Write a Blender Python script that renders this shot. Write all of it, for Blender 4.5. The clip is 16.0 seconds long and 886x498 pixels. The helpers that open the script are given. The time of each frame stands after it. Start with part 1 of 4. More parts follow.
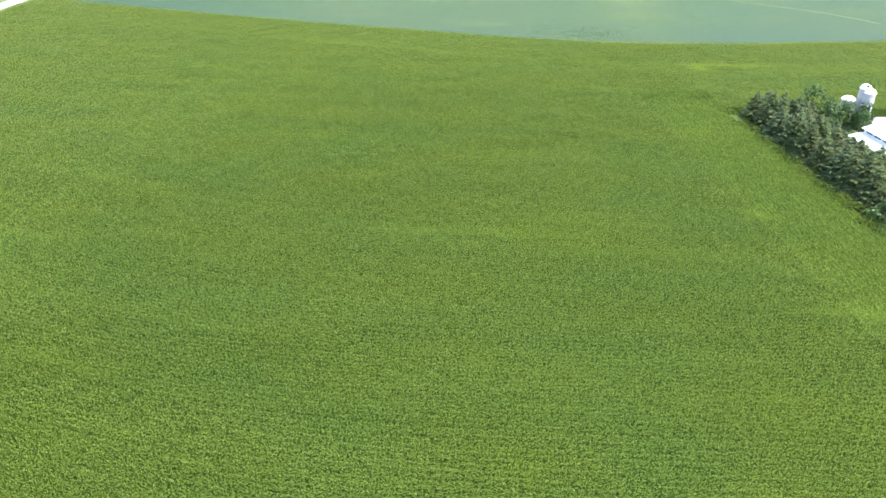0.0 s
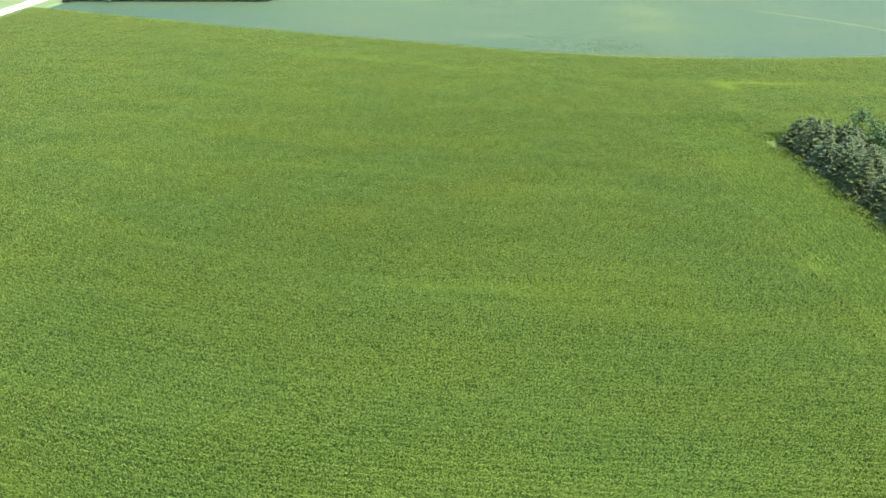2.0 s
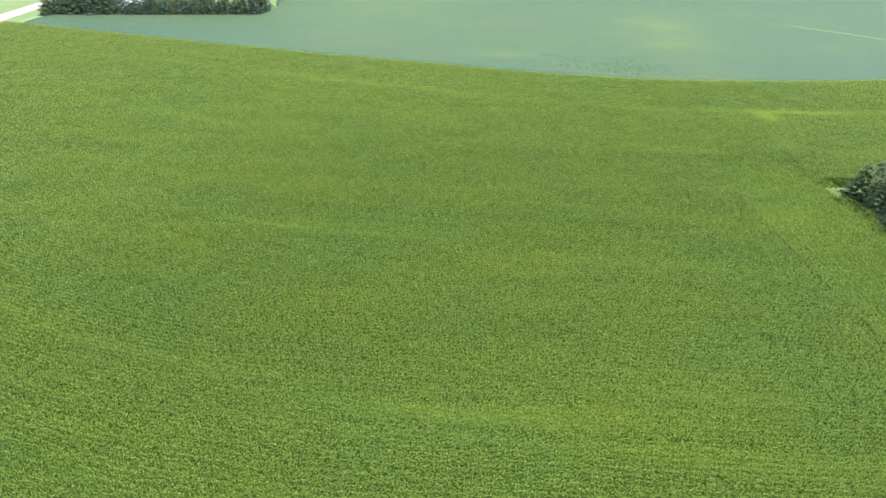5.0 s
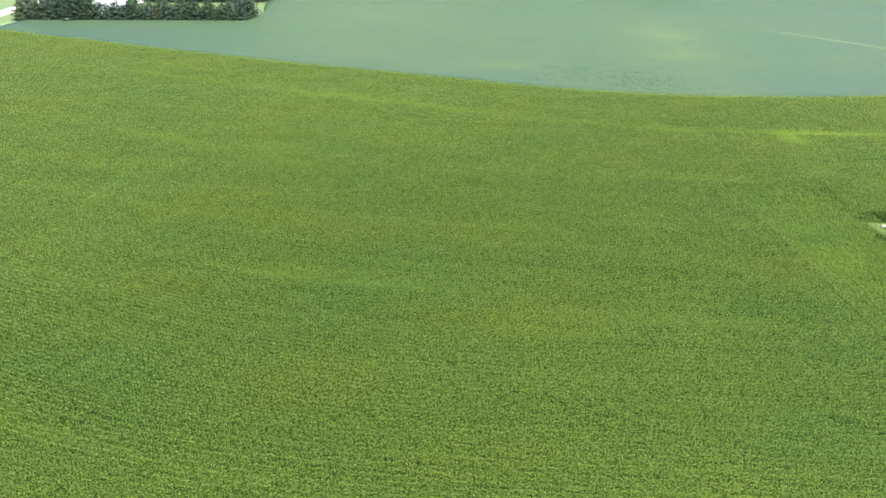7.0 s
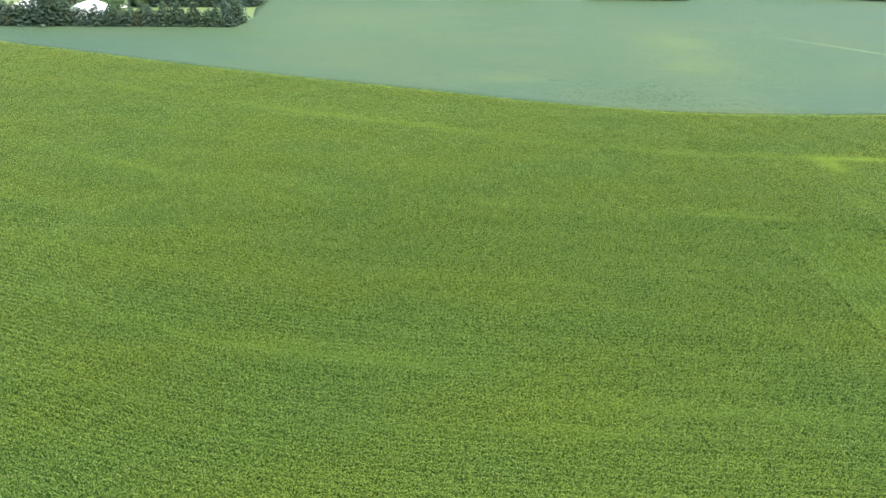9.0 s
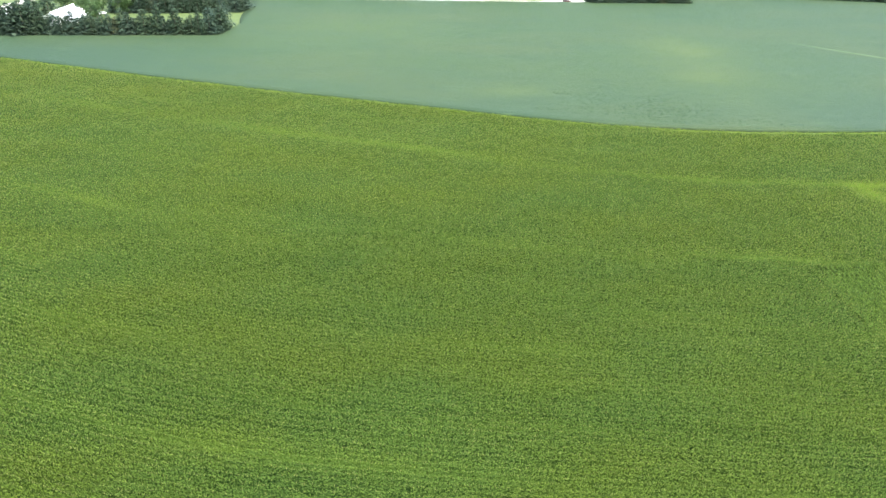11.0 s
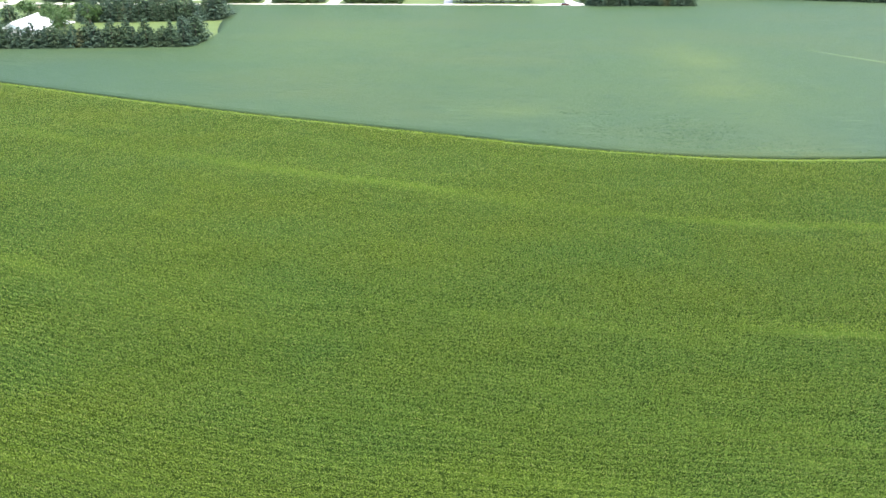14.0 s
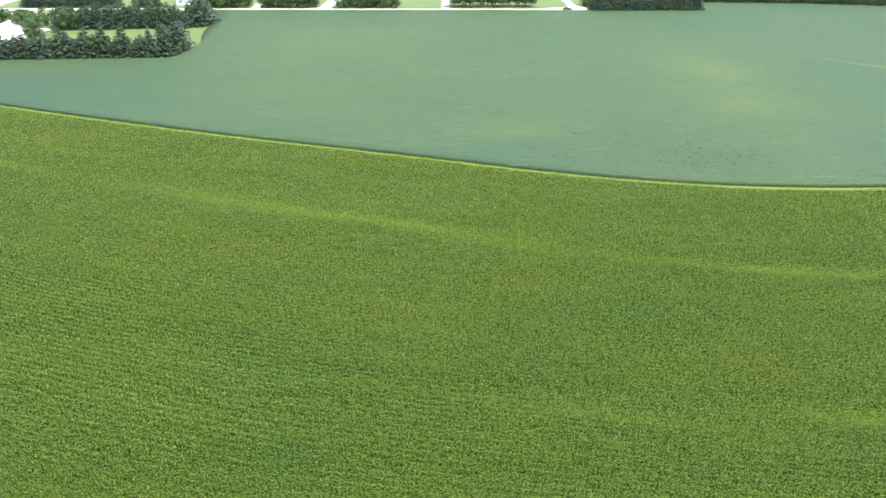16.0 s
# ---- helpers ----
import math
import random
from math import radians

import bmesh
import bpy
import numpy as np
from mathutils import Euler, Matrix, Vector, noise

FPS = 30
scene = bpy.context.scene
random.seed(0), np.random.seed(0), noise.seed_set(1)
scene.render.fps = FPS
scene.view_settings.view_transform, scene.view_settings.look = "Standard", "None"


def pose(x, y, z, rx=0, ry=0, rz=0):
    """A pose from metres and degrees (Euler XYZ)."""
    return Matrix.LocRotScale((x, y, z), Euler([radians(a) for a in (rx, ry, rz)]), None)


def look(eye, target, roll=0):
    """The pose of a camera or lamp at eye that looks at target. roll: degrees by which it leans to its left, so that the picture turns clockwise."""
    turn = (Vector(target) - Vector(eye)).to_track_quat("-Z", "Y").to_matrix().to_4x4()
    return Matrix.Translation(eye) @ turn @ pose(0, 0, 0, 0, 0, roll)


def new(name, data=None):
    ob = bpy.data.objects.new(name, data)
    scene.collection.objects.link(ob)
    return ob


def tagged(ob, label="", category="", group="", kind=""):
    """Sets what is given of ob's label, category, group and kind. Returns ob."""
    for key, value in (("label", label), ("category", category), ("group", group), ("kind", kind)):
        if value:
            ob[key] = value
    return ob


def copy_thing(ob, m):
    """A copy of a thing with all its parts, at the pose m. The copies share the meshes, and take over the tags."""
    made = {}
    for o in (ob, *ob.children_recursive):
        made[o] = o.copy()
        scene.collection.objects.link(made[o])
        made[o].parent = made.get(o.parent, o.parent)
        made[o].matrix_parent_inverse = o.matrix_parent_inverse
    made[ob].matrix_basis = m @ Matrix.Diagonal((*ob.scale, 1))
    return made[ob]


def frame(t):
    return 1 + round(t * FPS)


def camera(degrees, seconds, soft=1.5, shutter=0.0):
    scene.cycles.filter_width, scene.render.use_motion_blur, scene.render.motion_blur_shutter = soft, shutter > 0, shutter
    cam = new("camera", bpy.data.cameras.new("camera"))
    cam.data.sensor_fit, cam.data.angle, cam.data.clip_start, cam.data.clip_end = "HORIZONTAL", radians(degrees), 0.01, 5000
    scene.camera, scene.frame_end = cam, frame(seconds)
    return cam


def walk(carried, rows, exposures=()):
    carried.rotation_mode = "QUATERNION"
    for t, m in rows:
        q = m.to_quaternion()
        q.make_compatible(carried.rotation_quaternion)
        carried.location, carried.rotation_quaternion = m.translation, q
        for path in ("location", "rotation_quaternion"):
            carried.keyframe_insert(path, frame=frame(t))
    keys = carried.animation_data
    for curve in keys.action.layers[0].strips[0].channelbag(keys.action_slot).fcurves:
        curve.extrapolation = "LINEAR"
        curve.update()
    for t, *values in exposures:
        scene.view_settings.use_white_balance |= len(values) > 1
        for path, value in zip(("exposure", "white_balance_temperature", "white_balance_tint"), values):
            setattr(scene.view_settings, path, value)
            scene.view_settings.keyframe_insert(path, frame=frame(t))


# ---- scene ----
# camera: a drone about 48 m over the fields
cam = camera(66.0, 16.0, 1.6)


def aimed(x, y, z, yaw, pitch, roll):
    a, b = radians(yaw), radians(pitch)
    way = Vector((-math.sin(a) * math.cos(b), math.cos(a) * math.cos(b), math.sin(b)))
    return look(Vector((x, y, z)), Vector((x, y, z)) + way, roll)


# seconds, place, yaw, pitch, roll
PATH = [
    (0, 0.00, 0.00, 48.08, -1.08, -27.70, 1.06),
    (0.5, 0.24, 4.08, 47.97, -1.28, -27.54, 0.94),
    (1, 0.36, 8.16, 47.89, -1.50, -27.48, 1.07),
    (1.5, 0.27, 12.25, 47.85, -0.53, -27.40, 1.07),
    (2, 0.36, 16.36, 47.84, -0.34, -27.32, 1.05),
    (2.5, 0.58, 20.54, 47.84, -0.12, -27.23, 1.02),
    (3, 0.75, 24.81, 47.85, 0.04, -27.18, 0.99),
    (3.5, 0.78, 29.12, 47.92, 0.07, -27.15, 0.93),
    (4, 0.50, 33.31, 48.06, -0.00, -27.09, 0.92),
    (6.5, -4.01, 50.87, 49.05, -1.11, -26.98, 1.42),
    (7, -4.36, 55.13, 49.13, -1.39, -26.98, 1.50),
    (7.5, -4.56, 59.63, 49.12, -1.50, -26.97, 1.54),
    (8, -4.69, 64.09, 49.10, -1.54, -26.94, 1.58),
    (8.5, -4.90, 68.55, 49.09, -1.60, -26.94, 1.66),
    (9, -5.10, 72.95, 49.09, -1.71, -26.93, 1.67),
    (11.5, -5.04, 93.31, 49.35, -2.11, -27.00, 1.42),
    (12, -5.15, 96.72, 49.41, -2.18, -27.09, 1.35),
    (12.5, -5.40, 100.15, 49.46, -2.34, -27.10, 1.29),
    (13, -5.55, 103.79, 49.49, -2.49, -27.11, 1.26),
    (13.5, -5.49, 107.55, 49.52, -2.58, -27.07, 1.22),
    (14, -5.48, 111.52, 49.54, -2.70, -27.06, 1.17),
    (14.5, -5.39, 115.63, 49.55, -2.78, -27.07, 1.19),
    (15, -5.28, 119.94, 49.53, -2.86, -27.07, 1.11),
    (15.5, -5.16, 124.38, 49.49, -2.91, -27.05, 1.11),
    (16, -5.08, 128.95, 49.43, -2.97, -27.04, 1.09),
]
EXPOSURES = [(0.0, 2.25), (8.0, 2.18), (16.0, 2.07)]
walk(cam, [(r[0], aimed(*r[1:])) for r in PATH], EXPOSURES)

# ---- light ----
SUN_FROM = Vector((0.41, -0.32, 1.0)).normalized()
world = bpy.data.worlds.new("sky")
scene.world = world
world.use_nodes = True
sky = world.node_tree.nodes.new("ShaderNodeTexSky")
sky.sky_type = "NISHITA"
sky.sun_disc = False
sky.sun_elevation = math.asin(SUN_FROM.z)
sky.sun_rotation = math.atan2(SUN_FROM.x, SUN_FROM.y)
sky.air_density, sky.dust_density = 1.2, 1.5
backing = world.node_tree.nodes["Background"]
backing.inputs["Strength"].default_value = 0.15
world.node_tree.links.new(sky.outputs[0], backing.inputs["Color"])
sun_data = bpy.data.lights.new("sun", "SUN")
sun_data.energy, sun_data.angle, sun_data.color = 2.5, radians(7.0), (1.0, 0.955, 0.84)
sun = new("sun", sun_data)
sun.matrix_world = look(SUN_FROM * 100, (0, 0, 0))


# ---- materials ----
def material(name, base, second, rough=0.8, scale=1.0, fine=8.0, bump=0.0, spread=0.5, metal=0.0, island=0.0, stretch=(1, 1, 1), through_light=0.0, gloss=0.3, obrandom=0.0):
    """Two colours mixed by coarse and fine noise at real size, with relief and an optional change per leaf or per object."""
    m = bpy.data.materials.new(name)
    m.use_nodes = True
    nt = m.node_tree
    nodes, links = nt.nodes, nt.links
    bsdf, out = nodes["Principled BSDF"], nodes["Material Output"]
    geo = nodes.new("ShaderNodeNewGeometry")
    maps = nodes.new("ShaderNodeMapping")
    maps.inputs["Scale"].default_value = stretch
    links.new(geo.outputs["Position"], maps.inputs["Vector"])
    coarse = nodes.new("ShaderNodeTexNoise")
    coarse.inputs["Scale"].default_value = scale
    coarse.inputs["Detail"].default_value = 4
    small = nodes.new("ShaderNodeTexNoise")
    small.inputs["Scale"].default_value = fine
    small.inputs["Detail"].default_value = 3
    links.new(maps.outputs[0], coarse.inputs["Vector"])
    links.new(maps.outputs[0], small.inputs["Vector"])
    mixer = nodes.new("ShaderNodeMath")
    mixer.operation = "ADD"
    links.new(coarse.outputs["Fac"], mixer.inputs[0])
    links.new(small.outputs["Fac"], mixer.inputs[1])
    last = mixer.outputs[0]
    for amount, source in ((island, geo.outputs["Random Per Island"]), (obrandom, None)):
        if amount:
            if source is None:
                source = nodes.new("ShaderNodeObjectInfo").outputs["Random"]
            more = nodes.new("ShaderNodeMath")
            more.operation = "MULTIPLY_ADD"
            more.inputs[1].default_value = amount
            links.new(source, more.inputs[0])
            links.new(last, more.inputs[2])
            last = more.outputs[0]
    ranged = nodes.new("ShaderNodeMapRange")
    mid = 1.0 + 0.5 * (island + obrandom)
    ranged.inputs["From Min"].default_value = mid - spread * (1 + island + obrandom)
    ranged.inputs["From Max"].default_value = mid + spread * (1 + island + obrandom)
    links.new(last, ranged.inputs["Value"])
    mix = nodes.new("ShaderNodeMix")
    mix.data_type = "RGBA"
    mix.inputs["A"].default_value = (*base, 1)
    mix.inputs["B"].default_value = (*second, 1)
    links.new(ranged.outputs[0], mix.inputs["Factor"])
    links.new(mix.outputs["Result"], bsdf.inputs["Base Color"])
    bsdf.inputs["Roughness"].default_value = rough
    bsdf.inputs["Metallic"].default_value = metal
    bsdf.inputs["Specular IOR Level"].default_value = gloss
    if bump:
        relief = nodes.new("ShaderNodeBump")
        relief.inputs["Strength"].default_value = 0.6
        relief.inputs["Distance"].default_value = bump
        links.new(small.outputs["Fac"], relief.inputs["Height"])
        links.new(relief.outputs[0], bsdf.inputs["Normal"])
    if through_light:
        soft = nodes.new("ShaderNodeBsdfTranslucent")
        links.new(mix.outputs["Result"], soft.inputs["Color"])
        both = nodes.new("ShaderNodeMixShader")
        both.inputs[0].default_value = through_light
        links.new(bsdf.outputs[0], both.inputs[1])
        links.new(soft.outputs[0], both.inputs[2])
        links.new(both.outputs[0], out.inputs["Surface"])
    return m


def crop_material(name, dark, light, starved, grain, relief, through_light, per_leaf):
    """Leaves of a crop: light and dark grain at leaf size, broad streaks along the rows, starved yellow by the crop's attribute."""
    m = bpy.data.materials.new(name)
    m.use_nodes = True
    nodes, links = m.node_tree.nodes, m.node_tree.links
    bsdf, out = nodes["Principled BSDF"], nodes["Material Output"]
    geo = nodes.new("ShaderNodeNewGeometry")

    def noise_at(scale, stretch, low, high, detail=2):
        maps = nodes.new("ShaderNodeMapping")
        maps.inputs["Scale"].default_value = stretch
        links.new(geo.outputs["Position"], maps.inputs["Vector"])
        tex = nodes.new("ShaderNodeTexNoise")
        tex.inputs["Scale"].default_value = scale
        tex.inputs["Detail"].default_value = detail
        links.new(maps.outputs[0], tex.inputs["Vector"])
        rng_node = nodes.new("ShaderNodeMapRange")
        rng_node.inputs["From Min"].default_value = low
        rng_node.inputs["From Max"].default_value = high
        links.new(tex.outputs["Fac"], rng_node.inputs["Value"])
        return tex.outputs["Fac"], rng_node.outputs[0]

    def blend(fac, a, b_, mode="MIX", amount=None):
        mix = nodes.new("ShaderNodeMix")
        mix.data_type, mix.blend_type = "RGBA", mode
        for socket, v in (("A", a), ("B", b_)):
            if isinstance(v, tuple):
                mix.inputs[socket].default_value = (*v, 1)
            else:
                links.new(v, mix.inputs[socket])
        if amount is not None:
            mix.inputs["Factor"].default_value = amount
        else:
            links.new(fac, mix.inputs["Factor"])
        return mix.outputs["Result"]

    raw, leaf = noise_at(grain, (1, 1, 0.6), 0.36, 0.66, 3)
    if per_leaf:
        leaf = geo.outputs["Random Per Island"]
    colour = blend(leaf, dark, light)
    _, broad = noise_at(0.22, (0.10, 0.6, 1), 0.3, 0.7)
    tint = blend(broad, (0.88, 0.93, 0.92), (1.10, 1.06, 1.02))
    colour = blend(None, colour, tint, "MULTIPLY", 1.0)
    _, patches = noise_at(0.06, (0.6, 1, 1), 0.36, 0.66)
    tint = blend(patches, (0.92, 0.985, 1.10), (1.06, 1.015, 0.93))
    colour = blend(None, colour, tint, "MULTIPLY", 1.0)
    attr = nodes.new("ShaderNodeAttribute")
    attr.attribute_name = "yellowing"
    colour = blend(attr.outputs["Fac"], colour, starved)
    links.new(colour, bsdf.inputs["Base Color"])
    bsdf.inputs["Roughness"].default_value = 0.65 if per_leaf else 0.9
    bsdf.inputs["Specular IOR Level"].default_value = 0.12 if per_leaf else 0.02
    if relief:
        bump = nodes.new("ShaderNodeBump")
        bump.inputs["Strength"].default_value = 0.7
        bump.inputs["Distance"].default_value = relief
        links.new(raw, bump.inputs["Height"])
        links.new(bump.outputs[0], bsdf.inputs["Normal"])
    soft = nodes.new("ShaderNodeBsdfTranslucent")
    links.new(colour, soft.inputs["Color"])
    both = nodes.new("ShaderNodeMixShader")
    both.inputs[0].default_value = through_light
    links.new(bsdf.outputs[0], both.inputs[1])
    links.new(soft.outputs[0], both.inputs[2])
    links.new(both.outputs[0], out.inputs["Surface"])
    return m


CORN_LEAF = crop_material("corn_leaf", (0.071, 0.113, 0.015), (0.112, 0.168, 0.025), (0.20, 0.26, 0.028), 3.0, 0, 0.3, True)
# lower leaves, darker than the upper ones: shade between rows is in this colour
CORN_SHADED = crop_material("shaded_corn_leaves", (0.012, 0.026, 0.005), (0.058, 0.090, 0.017), (0.12, 0.19, 0.024), 6.0, 0.16, 0.1, False)
TASSEL = material("corn_tassel", (0.182, 0.206, 0.052), (0.240, 0.258, 0.080), 0.8, 0.2, 2.0, 0, 0.4, 0, 0.5, (1, 1, 1), 0.5, 0.1)


def soy_material():
    """Closed bean canopy: blue-green, with paler and browner patches, thin dark and pale dashes along the rows, and fine relief."""
    m = bpy.data.materials.new("soybean_canopy_leaves")
    m.use_nodes = True
    nodes, links = m.node_tree.nodes, m.node_tree.links
    bsdf = nodes["Principled BSDF"]
    geo = nodes.new("ShaderNodeNewGeometry")

    def ranged_noise(scale, stretch, low, high, detail=3):
        maps = nodes.new("ShaderNodeMapping")
        maps.inputs["Scale"].default_value = stretch
        links.new(geo.outputs["Position"], maps.inputs["Vector"])
        tex = nodes.new("ShaderNodeTexNoise")
        tex.inputs["Scale"].default_value = scale
        tex.inputs["Detail"].default_value = detail
        links.new(maps.outputs[0], tex.inputs["Vector"])
        lim = nodes.new("ShaderNodeMapRange")
        lim.inputs["From Min"].default_value = low
        lim.inputs["From Max"].default_value = high
        links.new(tex.outputs["Fac"], lim.inputs["Value"])
        return lim.outputs[0]

    def over(fac, a, b_):
        mix = nodes.new("ShaderNodeMix")
        mix.data_type = "RGBA"
        links.new(fac, mix.inputs["Factor"])
        for socket, v in (("A", a), ("B", b_)):
            if isinstance(v, tuple):
                mix.inputs[socket].default_value = (*v, 1)
            else:
                links.new(v, mix.inputs[socket])
        return mix.outputs["Result"]

    def stand(name):
        at = nodes.new("ShaderNodeAttribute")
        at.attribute_name = name
        return at.outputs["Fac"]

    grain = ranged_noise(3.0, (0.6, 1, 1), 0.3, 0.7)
    colour = over(grain, (0.029, 0.055, 0.021), (0.045, 0.074, 0.027))
    colour = over(stand("bluish"), colour, (0.030, 0.056, 0.031))
    colour = over(ranged_noise(0.022, (0.6, 1, 1), 0.44, 0.78), colour, (0.049, 0.070, 0.026))
    colour = over(ranged_noise(0.06, (0.3, 1, 1), 0.48, 0.86), colour, (0.032, 0.060, 0.028))
    colour = over(stand("browned"), colour, (0.060, 0.085, 0.026))
    colour = over(ranged_noise(1.0, (0.17, 1, 1), 0.595, 0.69), colour, (0.024, 0.048, 0.022))
    colour = over(ranged_noise(0.8, (0.09, 1, 1.7), 0.62, 0.72), colour, (0.055, 0.089, 0.040))
    links.new(colour, bsdf.inputs["Base Color"])
    bsdf.inputs["Roughness"].default_value = 0.7
    bsdf.inputs["Specular IOR Level"].default_value = 0.15
    bump = nodes.new("ShaderNodeBump")
    bump.inputs["Strength"].default_value = 0.6
    bump.inputs["Distance"].default_value = 0.25
    links.new(grain, bump.inputs["Height"])
    links.new(bump.outputs[0], bsdf.inputs["Normal"])
    return m


SOY = soy_material()
SOY_LEAF = material("soybean_leaf", (0.020, 0.040, 0.022), (0.062, 0.098, 0.050), 0.55, 0.05, 0.9, 0, 0.35, 0, 0.4, (0.1, 1, 1), 0.1, 0.1)
GRASS = material("mown_grass", (0.060, 0.096, 0.024), (0.104, 0.132, 0.040), 0.85, 0.08, 1.3, 0.08, 0.35)
BORDER_GRASS = material("yellowish_border_grass", (0.104, 0.150, 0.038), (0.140, 0.178, 0.058), 0.85, 0.12, 1.5, 0.1, 0.35)
BLADE = material("grass_blades", (0.088, 0.135, 0.030), (0.128, 0.168, 0.048), 0.7, 0.15, 1.5, 0, 0.4, 0, 0.6, (1, 1, 1), 0.2)
LAND = material("far_fields", (0.070, 0.125, 0.035), (0.120, 0.170, 0.060), 0.9, 0.006, 0.05, 0.0, 0.3)
GRAVEL = material("pale_gravel", (0.44, 0.41, 0.35), (0.56, 0.52, 0.45), 0.9, 0.3, 6.0, 0.02, 0.4)
ASPHALT = material("worn_grey_asphalt", (0.17, 0.17, 0.18), (0.25, 0.25, 0.26), 0.85, 0.15, 4.0, 0.01, 0.4)
TRACK = material("pale_trampled_beans", (0.105, 0.150, 0.058), (0.145, 0.185, 0.072), 0.9, 0.2, 2.0, 0.05, 0.4)
# near-black green that stands in for shade at the beans' front edge
SOY_EDGE_SHADE = material("soy_edge_shade_green", (0.012, 0.022, 0.008), (0.020, 0.034, 0.012), 0.95, 0.3, 2.5, 0.05, 0.4, gloss=0.02)
DIRT = material("reddish_bare_dirt", (0.32, 0.22, 0.16), (0.42, 0.32, 0.24), 0.95, 0.2, 3.0, 0.04, 0.4)
NEEDLES = material("spruce_needles", (0.049, 0.074, 0.027), (0.108, 0.138, 0.053), 0.65, 0.5, 4.0, 0, 0.4, 0, 0.5, (1, 1, 1), 0.1, 0.15, 0.5)
BLUE_NEEDLES = material("bluish_spruce_needles", (0.049, 0.077, 0.032), (0.105, 0.140, 0.064), 0.65, 0.5, 4.0, 0, 0.4, 0, 0.5, (1, 1, 1), 0.1, 0.15, 0.5)
# far needles are deeper and cooler: bluish distance haze is put into their colour
FAR_NEEDLES = material("hazed_green_spruce_needles", (0.032, 0.058, 0.031), (0.078, 0.114, 0.064), 0.65, 0.5, 4.0, 0, 0.4, 0, 0.5, (1, 1, 1), 0.1, 0.1, 0.5)
FAR_BLUE_NEEDLES = material("hazed_bluish_spruce_needles", (0.032, 0.059, 0.037), (0.080, 0.116, 0.078), 0.65, 0.5, 4.0, 0, 0.4, 0, 0.5, (1, 1, 1), 0.1, 0.1, 0.5)
BROWN_NEEDLES = material("browning_spruce_needles", (0.060, 0.072, 0.030), (0.118, 0.126, 0.058), 0.7, 0.5, 4.0, 0, 0.4, 0, 0.5, (1, 1, 1), 0.1, 0.3, 0.4)
LEAVES = material("broad_leaves", (0.026, 0.060, 0.014), (0.066, 0.114, 0.029), 0.55, 0.5, 4.0, 0, 0.4, 0, 0.8, (1, 1, 1), 0.25, 0.35, 0.5)
BARK = material("bark", (0.07, 0.05, 0.035), (0.15, 0.12, 0.09), 0.9, 2.0, 12.0, 0.03)
WHITE_METAL = material("white_ribbed_metal_roof", (0.74, 0.75, 0.76), (0.82, 0.82, 0.82), 0.4, 0.3, 3.0, 0.004, 0.5)
WHITE_WALL = material("white_siding", (0.70, 0.70, 0.68), (0.80, 0.80, 0.78), 0.6, 0.4, 4.0, 0.004, 0.5)
CONCRETE = material("pale_concrete_staves", (0.27, 0.27, 0.28), (0.42, 0.42, 0.42), 0.8, 0.5, 3.0, 0.01, 0.4, 0, 0, (1, 1, 0.4))
GALVANISED = material("galvanised_corrugated_steel", (0.27, 0.27, 0.29), (0.40, 0.40, 0.42), 0.45, 0.6, 4.0, 0.004, 0.4, 0.5)
DARK = material("dark_interior", (0.015, 0.015, 0.016), (0.03, 0.03, 0.03), 0.9)
GLASS_DARK = material("window_glass", (0.03, 0.035, 0.04), (0.05, 0.055, 0.06), 0.08, 1, 4, 0, 0.5, 0, 0, (1, 1, 1), 0, 0.6)
PALE_STONE = material("pale_field_stone", (0.38, 0.37, 0.34), (0.50, 0.49, 0.46), 0.85, 1.5, 9.0, 0.03, 0.4)
SHINGLE = material("grey_shingles", (0.14, 0.135, 0.13), (0.22, 0.21, 0.20), 0.9, 0.8, 6.0, 0.02, 0.4)
CAR_PAINT = material("dark_red_car_paint", (0.06, 0.012, 0.012), (0.075, 0.016, 0.015), 0.25, 1, 6, 0, 0.5, 0.2)
WHITE_PAINT = material("white_paint", (0.76, 0.76, 0.75), (0.82, 0.82, 0.81), 0.35, 1, 6)
RUBBER = material("rubber", (0.02, 0.02, 0.02), (0.03, 0.03, 0.03), 0.9)
WOOD = material("weathered_wood", (0.22, 0.18, 0.14), (0.34, 0.30, 0.25), 0.9, 1.0, 10.0, 0.01)


# ---- builders ----
def part(name, bm, mat, parent=None, label=""):
    me = bpy.data.meshes.new(name)
    bm.normal_update()
    bm.to_mesh(me)
    bm.free()
    me.materials.append(mat)
    ob = new(name, me)
    if parent is not None:
        ob.parent = parent
    return tagged(ob, label)


def arrays(name, verts, faces, mat, parent=None, yellowing=None):
    """A mesh from numpy arrays: verts n x 3, faces m x 3 or m x 4."""
    me = bpy.data.meshes.new(name)
    n, k = faces.shape
    me.vertices.add(len(verts))
    me.vertices.foreach_set("co", np.ascontiguousarray(verts, dtype=np.float32).ravel())
    me.loops.add(n * k)
    me.loops.foreach_set("vertex_index", np.ascontiguousarray(faces, dtype=np.int32).ravel())
    me.polygons.add(n)
    me.polygons.foreach_set("loop_start", np.arange(0, n * k, k, dtype=np.int32))
    me.polygons.foreach_set("loop_total", np.full(n, k, dtype=np.int32))
    if yellowing is not None:
        at = me.attributes.new("yellowing", "FLOAT", "POINT")
        at.data.foreach_set("value", np.ascontiguousarray(yellowing, dtype=np.float32))
    me.update(calc_edges=True)
    me.materials.append(mat)
    ob = new(name, me)
    if parent is not None:
        ob.parent = parent
    return ob


def empty(name, m, label, category, group=""):
    ob = new(name)
    ob.matrix_world = m
    return tagged(ob, label, category, group)


